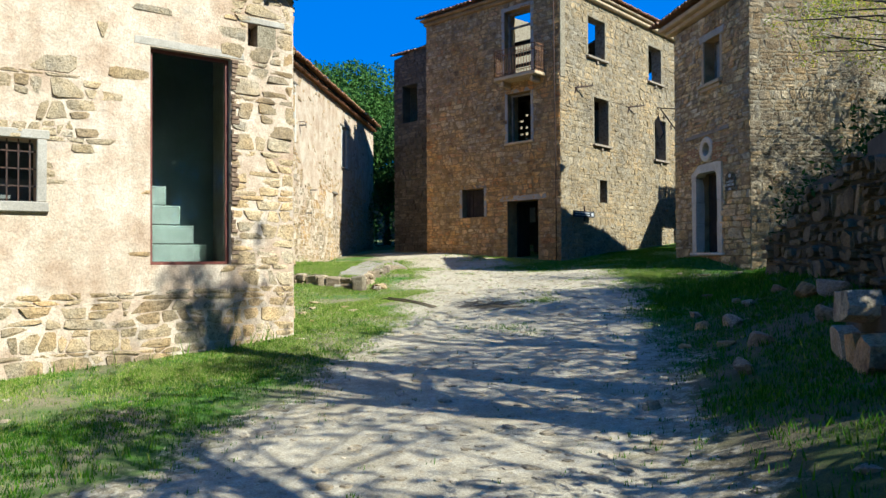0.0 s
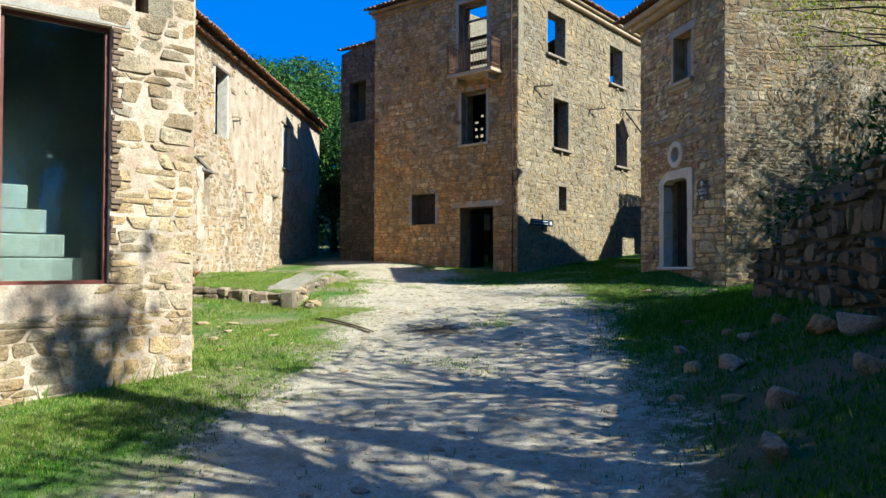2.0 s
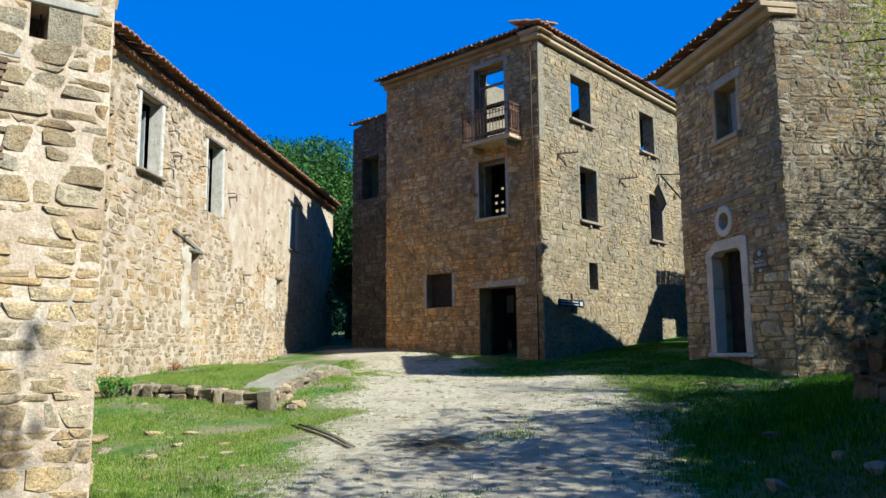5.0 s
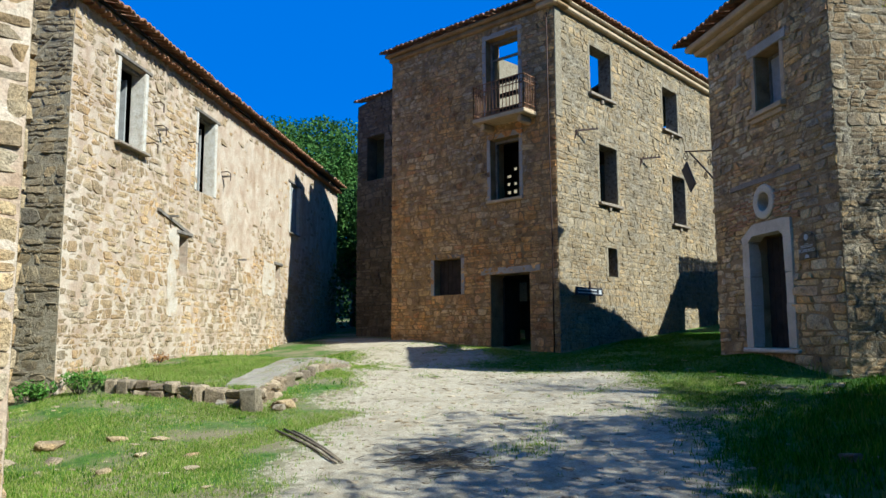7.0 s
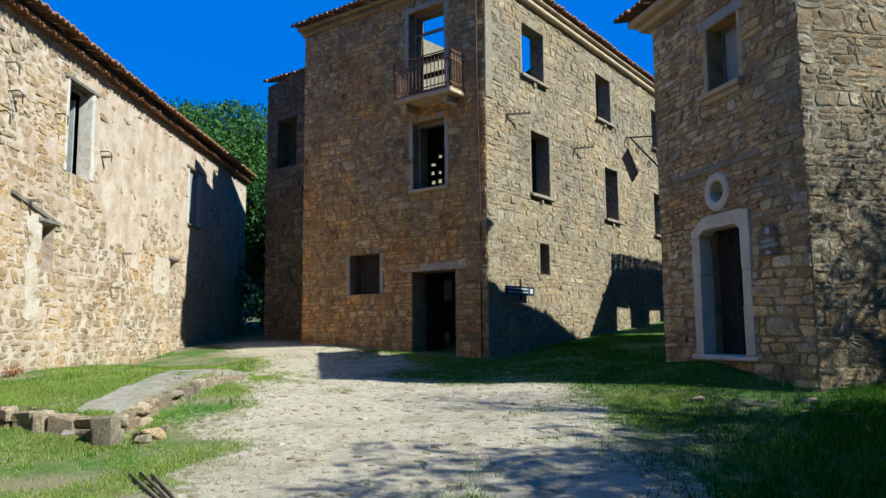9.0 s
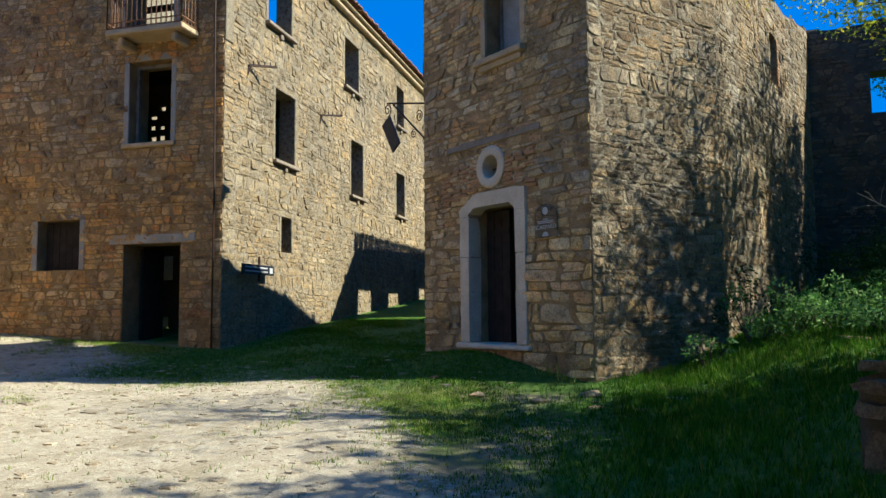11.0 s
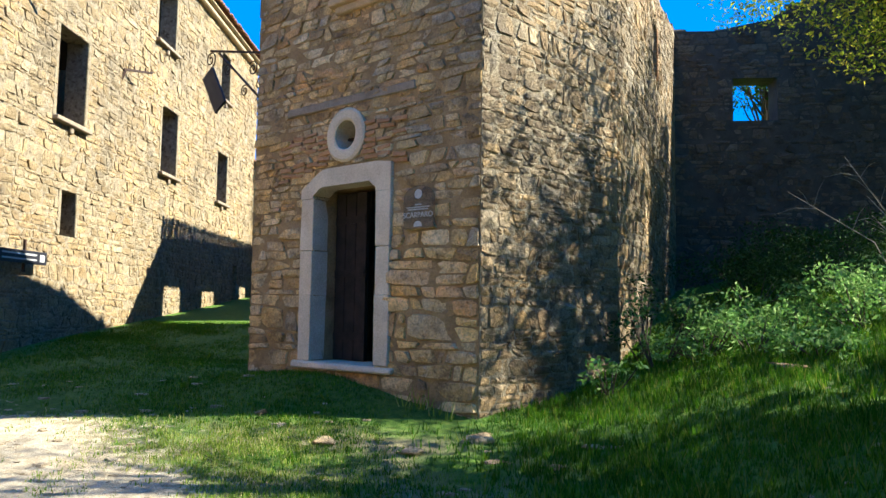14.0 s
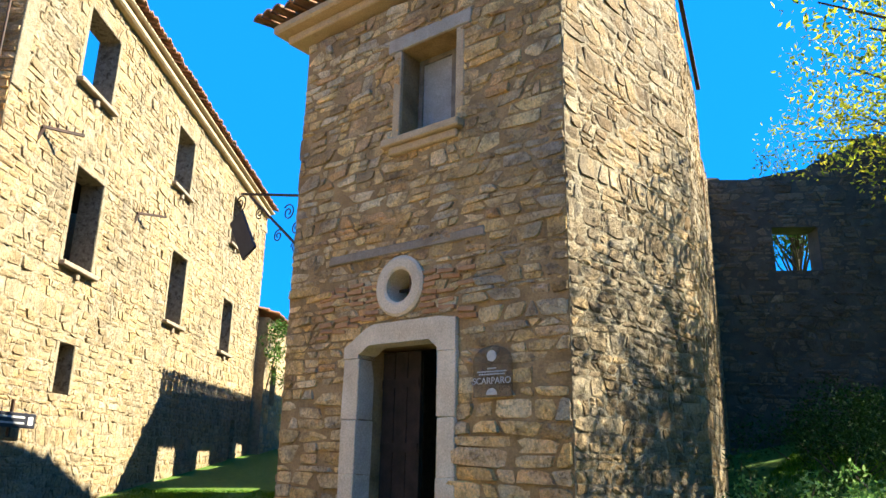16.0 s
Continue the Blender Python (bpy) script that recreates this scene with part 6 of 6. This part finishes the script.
TWIG_PALE = rough_surface("bleached_twig", [(0.3, (0.26, 0.22, 0.17)), (0.7, (0.44, 0.39, 0.31))], 9.0, 70.0, bumps=0.2, dist=0.003)
bare_shrub(-1.25, 17.35, 5)


# ---- loose stones ----
def rock(x, y, s, seed, material, label, sink=0.25, name="rock", group="stones beside the track", flat=1.0):
    rnd = random.Random(seed)
    bm = bmesh.new()
    sc = Vector((s * rnd.uniform(0.85, 1.4), s * rnd.uniform(0.65, 1.0), s * rnd.uniform(0.45, 0.75) * flat))
    for _ in range(15):
        p = Vector([rnd.uniform(-1, 1) for _ in range(3)])
        p = p / max(abs(p.x), abs(p.y), abs(p.z)) if rnd.random() < 0.55 else p.normalized()
        bm.verts.new((p.x * sc.x * 0.85, p.y * sc.y * 0.85, p.z * sc.z * 0.85))
    hull = bmesh.ops.convex_hull(bm, input=bm.verts)
    bmesh.ops.delete(bm, geom=[g for g in hull["geom_interior"] if isinstance(g, bmesh.types.BMVert)], context="VERTS")
    bmesh.ops.bevel(bm, geom=bm.edges[:], offset=s * 0.07, segments=1, affect="EDGES")
    me = bpy.data.meshes.new(name)
    bm.to_mesh(me)
    bm.free()
    me.materials.append(material)
    ob = new(name, me)
    put(ob, Matrix.Translation((x, y, land(x, y) + sc.z * (0.8 - sink))) @ pose(0, 0, 0, 0, 0, rnd.uniform(0, 360)))
    return tagged(ob, label, "stone", group)


BLOCKS = STONE["warm"][1], STONE["pale"][1]
ROCKS = [(-3.45, 8.6, 0.15), (-3.0, 8.5, 0.17), (-3.2, 9.55, 0.16), (-2.25, 9.1, 0.27), (-1.9, 8.8, 0.25), (-1.9, 5.85, 0.17), (-2.6, 7.3, 0.12), (-2.35, 4.9, 0.10), (-3.9, 9.4, 0.11), (-3.6, 10.2, 0.12), (-2.9, 10.0, 0.12), (-2.1, 6.9, 0.16), (-3.2, 7.5, 0.09), (-1.55, 7.4, 0.2), (-4.6, 11.5, 0.12)]
for k, (x, y, s) in enumerate(ROCKS):
    rock(x, y, s, 100 + k, STONE["kerb"][1] if k % 3 else BLOCKS[0], "rough fallen stone lying in the grass", 0.5)
for k, (x, y, s) in enumerate(((-12.7, 8.5, 0.15), (-12.3, 8.9, 0.14), (-12.9, 7.8, 0.24), (-12.2, 7.5, 0.16), (-11.6, 8.3, 0.10), (-10.9, 8.6, 0.11), (-10.2, 8.2, 0.10), (-11.0, 7.6, 0.13), (-12.6, 7.1, 0.18), (-9.4, 7.9, 0.07), (-9.9, 7.0, 0.08), (-8.6, 6.4, 0.06))):
    rock(x, y, s, 130 + k, BLOCKS[1], "pale flat stone lying in the grass", 0.35, flat=0.5)
for k, (x, y, s) in enumerate(((-12.62, 11.08, 0.22), (-12.5, 10.92, 0.12), (-12.85, 11.4, 0.14))):
    rock(x, y, s * 0.85, 150 + k, BLOCKS[1] if k == 0 else STONE["kerb"][1], "broken stone block at the kerb end", 0.2, "rock", "stones at the kerb end")
for k, (x, y, s) in enumerate(((-5.9, 15.9, 0.12), (-6.6, 16.2, 0.16), (-5.4, 15.7, 0.12), (-7.4, 16.5, 0.17), (-8.2, 17.3, 0.12), (-6.0, 16.6, 0.2), (-2.75, 17.2, 0.2), (-5.0, 16.2, 0.14))):
    rock(x, y, s, 160 + k, BLOCKS[k % 2], "flat worn stone before the house", 0.3, "rock", "stones before the house", 0.3)


def scatter(name, count, seed, inside, size, material, label):
    """Small stones strewn on the ground, joined."""
    rnd = random.Random(seed)
    verts, faces = [], []
    while count > 0:
        x, y = rnd.uniform(-19, 1), rnd.uniform(-1.0, 19.5)
        w = road_weight(x, y)
        if rnd.random() > inside(x, y, w):
            continue
        count -= 1
        s = size * rnd.choice((0.5, 0.7, 1.0, 1.0, 1.6))
        z, a = land(x, y), rnd.uniform(0, 6.3)
        n = len(verts)
        k = 6
        for ring, (rad, hh) in enumerate(((1.0, -0.25), (0.75, 0.16))):
            for i in range(k):
                t = a + 2 * math.pi * i / k + rnd.uniform(-0.3, 0.3)
                q = s * rad * rnd.uniform(0.75, 1.2)
                verts.append((x + math.cos(t) * q * 1.2, y + math.sin(t) * q * 0.85, z + hh * s * rnd.uniform(0.7, 1.3)))
        faces += [(n + i, n + (i + 1) % k, n + k + (i + 1) % k, n + k + i) for i in range(k)]
        faces.append(tuple(n + k + i for i in range(k)))
    ob = mesh_ob(name, verts, faces, material, Matrix.Identity(4))
    tagged(ob, label, "gravel", kind="stuff")


GRAVEL = stone_mat("track_gravel", [(0.0, (0.36, 0.29, 0.19)), (0.3, (0.56, 0.47, 0.33)), (0.7, (0.74, 0.64, 0.47)), (1.0, (0.9, 0.80, 0.62))], True, 0.1)
scatter("gravel", 6000, 3, lambda x, y, w: w, 0.018, GRAVEL, "loose pale gravel on the track")
scatter("track_stones", 900, 4, lambda x, y, w: w, 0.05, GRAVEL, "worn stones set in the track")
scatter("grass_stones", 500, 5, lambda x, y, w: (1 - w) * (0.9 if x < -7 else 0.25), 0.05, GRAVEL, "small pale stones in the grass")


# ---- grass ----
def grass(name, count, seed, height, accept, label, material=None, low=-19.0):
    rnd = random.Random(seed)
    verts, faces = [], []
    while count > 0:
        x, y = rnd.uniform(low, 0.5), rnd.uniform(-1.0, 27.0)
        if rnd.random() > accept(x, y):
            continue
        count -= 1
        z = land(x, y)
        for _ in range(5):
            hh = height * rnd.uniform(0.4, 1.3)
            a, w = rnd.uniform(0, 6.3), rnd.uniform(0.003, 0.007) + height * 0.02
            px, py = x + rnd.uniform(-0.05, 0.05), y + rnd.uniform(-0.05, 0.05)
            bx, by = rnd.uniform(-0.5, 0.5) * hh, rnd.uniform(-0.5, 0.5) * hh
            n = len(verts)
            verts += [(px - math.cos(a) * w, py - math.sin(a) * w, z - 0.01), (px + math.cos(a) * w, py + math.sin(a) * w, z - 0.01), (px + bx, py + by, z + hh)]
            faces.append((n, n + 1, n + 2))
    ob = mesh_ob(name, verts, faces, material or GRASS, Matrix.Identity(4))
    tagged(ob, label, "grass", kind="stuff")


def in_glazed(x, y, near):
    """Whether the point lies in the near house or within a step of its front."""
    q = Vector((x, y, 0)) - AC
    return q.dot(AU) < 0.05 and q.dot(Vector((-AU.y, AU.x, 0))) > -near


def free(x, y):
    """Whether grass may grow here: not inside the houses."""
    def in_house(x, y):
        return side_of((x, y), (-5.95, 17.4), (-9.04, 19.86)) < 0 and side_of((x, y), (-5.95, 17.4), (-3.2, 21.2)) > 0 and side_of((x, y), (-9.04, 19.86), (-8.42, 20.64)) < 0
    return not (in_glazed(x, y, 0.03) or (side_of((x, y), LC[:2], LP[:2]) > 0.0) or (x < -13.4 and y > 20.4) or in_house(x, y))


def turf(x, y):
    w = road_weight(x, y)
    n = noise.noise((x * 0.7, y * 0.7, 2.0))
    return 0.0 if not free(x, y) else max(0.0, (0.75 - w * 1.3) * (0.6 + 1.5 * n)) + (0.04 if w < 0.9 else 0.004)


# Sunny and shaded turf get separate blade colours: pale DRY_GRASS, dark GRASS.
DRY_GRASS = leaf_mat("dry_sunlit_grass_blades", [(0.0, (0.09, 0.18, 0.014)), (0.4, (0.18, 0.28, 0.028)), (0.75, (0.31, 0.34, 0.065)), (1.0, (0.47, 0.41, 0.19))], 0.4)
grass("grass", 60000, 6, 0.036, lambda x, y: turf(x, y) * max(smooth(-8.5, -6.5, x), shady_grass(x, y)), "short lush green turf beside the track")
grass("dry_grass", 62000, 8, 0.036, lambda x, y: turf(x, y) * smooth(-6.5, -8.5, x) * (1.0 - shady_grass(x, y)), "short yellow-green sunlit turf before the houses", DRY_GRASS)
grass("tall_grass", 5200, 7, 0.085, lambda x, y: (1.0 if free(x, y) and road_weight(x, y) < 0.2 and (noise.noise((x * 0.5, y * 0.5, 9.0)) > 0.1 or x > -4.5) else 0.0) * (1.0 if x > -5.5 else 0.35 + 0.6 * terrace(x, y)), "longer grass and weeds on the banks")


grass("bank_grass", 9000, 17, 0.10, lambda x, y: smooth(-0.9, 0.5, x - bank_line(y)) * smooth(10.0, 11.2, y) * smooth(19.5, 18.0, y) * (0.4 + 0.6 * smooth(-0.2, 0.2, noise.noise((x * 0.9, y * 0.9, 14.0)))) if free(x, y) else 0.0, "lush dark green weedy grass on the bank", None, -6.5)


def at_foot(x, y):
    """1 in a narrow strip along the feet of the houses."""
    d = -side_of((x, y), LC[:2], LP[:2]) / 11.6
    u = (x - LC.x) * LD.x + (y - LC.y) * LD.y
    r = side_of((x, y), (-5.95, 17.4), (-9.04, 19.86)) / RW
    v = -((x + 5.95) * RU.x + (y - 17.4) * RU.y)
    if 0.05 < d < 0.45 and 0.2 < u < 11.5 or in_glazed(x, y, 0.32) and y > 1.0 or 0.06 < r < 0.3 and 0.0 < v < 1.2:
        return 1.0 if noise.noise((x * 1.1, y * 1.1, 4.0)) > -0.1 else 0.15
    return 0.0


grass("weeds", 750, 12, 0.24, at_foot, "tall pale weeds along the foot of the walls", DRY_GRASS, -24.0)


# ---- sticks and twigs ----
TWIG = rough_surface("dry_twig", [(0.3, (0.17, 0.125, 0.08)), (0.7, (0.34, 0.26, 0.165))], 9.0, 70.0, bumps=0.3, dist=0.003)

def sticks():
    a, b = Vector((-11.4, 10.1, 0)), Vector((-9.0, 9.2, 0))
    p = thing("stick_bundle", Matrix.Translation((*((a + b) / 2)[:2], land(*((a + b) / 2)[:2]))), "three long weathered poles lying together in the grass", "sticks")
    for k in range(3):
        o = Vector((0.03 * k, 0.05 * k, 0))
        p0, p1 = a + o + Vector((0.1 * k, 0, 0)), b + o * 0.6
        pts = [p0.lerp(p1, s) for s in (0, 0.35, 0.7, 1)]
        bm = tube(bmesh.new(), [(q.x, q.y, land(q.x, q.y) + 0.022 + 0.015 * (k % 2)) for q in pts], [0.015, 0.018, 0.016, 0.011], 6)
        part("pole", bm, TWIG, p, "", Matrix.Identity(4), True)


sticks()


def alley_fence():
    m = frame_of((-26.6, 27.0, land(-26.6, 27.0)), (1, 0.1))
    p = thing("wooden_fence", m, "old grey paling fence closing the alley", "fence")
    for k in range(14):
        part("slat", box(bmesh.new(), (k * 0.16, 0, 1.2), (k * 0.16 + 0.09, 0.03, 3.6 + random.uniform(-0.15, 0.15)), 0.006), WOOD, p, "", m)
    for z in (1.5, 3.1):
        part("rail", box(bmesh.new(), (-0.1, 0.032, z), (2.3, 0.08, z + 0.09), 0.006), WOOD, p, "", m)


alley_fence()


# Dark backdrop added to keep sky out of the alley's end.
def garden_wall():
    h = thing("garden_wall", pose(-40, 38, 1.5), "plain dark backdrop wall added behind the shrubs at the alley's end", "wall")
    house_wall(h, (-60, 43, 0), (1, -0.22), 38, 0.5, lambda u: 9.3 + 0.2 * math.sin(u), [], 0.4, 91, (0.6, 0.3), (-0.01, 0.03), "shadowed", MOSS_SHADE_EARTH)


garden_wall()


def twig_patch():
    c = Vector((-8.2, 9.9, 0))
    m = Matrix.Translation((c.x, c.y, land(c.x, c.y)))
    p = thing("twig_heap", m, "flat patch of dry brown twigs lying on the track", "twigs")
    rnd = random.Random(77)
    bm = bmesh.new()
    for _ in range(170):
        x, y, a = rnd.gauss(0, 0.30), rnd.gauss(0, 0.2), rnd.gauss(0.9, 0.6)
        r = rnd.uniform(0.05, 0.18)
        q = [(x + s * r * math.cos(a), y + s * r * math.sin(a)) for s in (-1, 1)]
        beam(bm, *[(u, v, land(c.x + u, c.y + v) - m.translation.z + rnd.uniform(0.005, 0.03)) for u, v in q], 0.006)
    tagged(part("twig_litter", bm, TWIG, p), "dry brown twigs", kind="stuff")


twig_patch()
# ---- pieces of masonry, last ----
for wall, m, picked, material in LATE:
    for (uc, zc), verts, faces in picked:
        me = bpy.data.meshes.new("stone")
        me.from_pydata([(v[0] - uc, v[1], v[2] - zc) for v in verts], [], faces)
        me.materials.append(material)
        put(new("stone", me), m @ Matrix.Translation((uc, 0, zc)), wall)
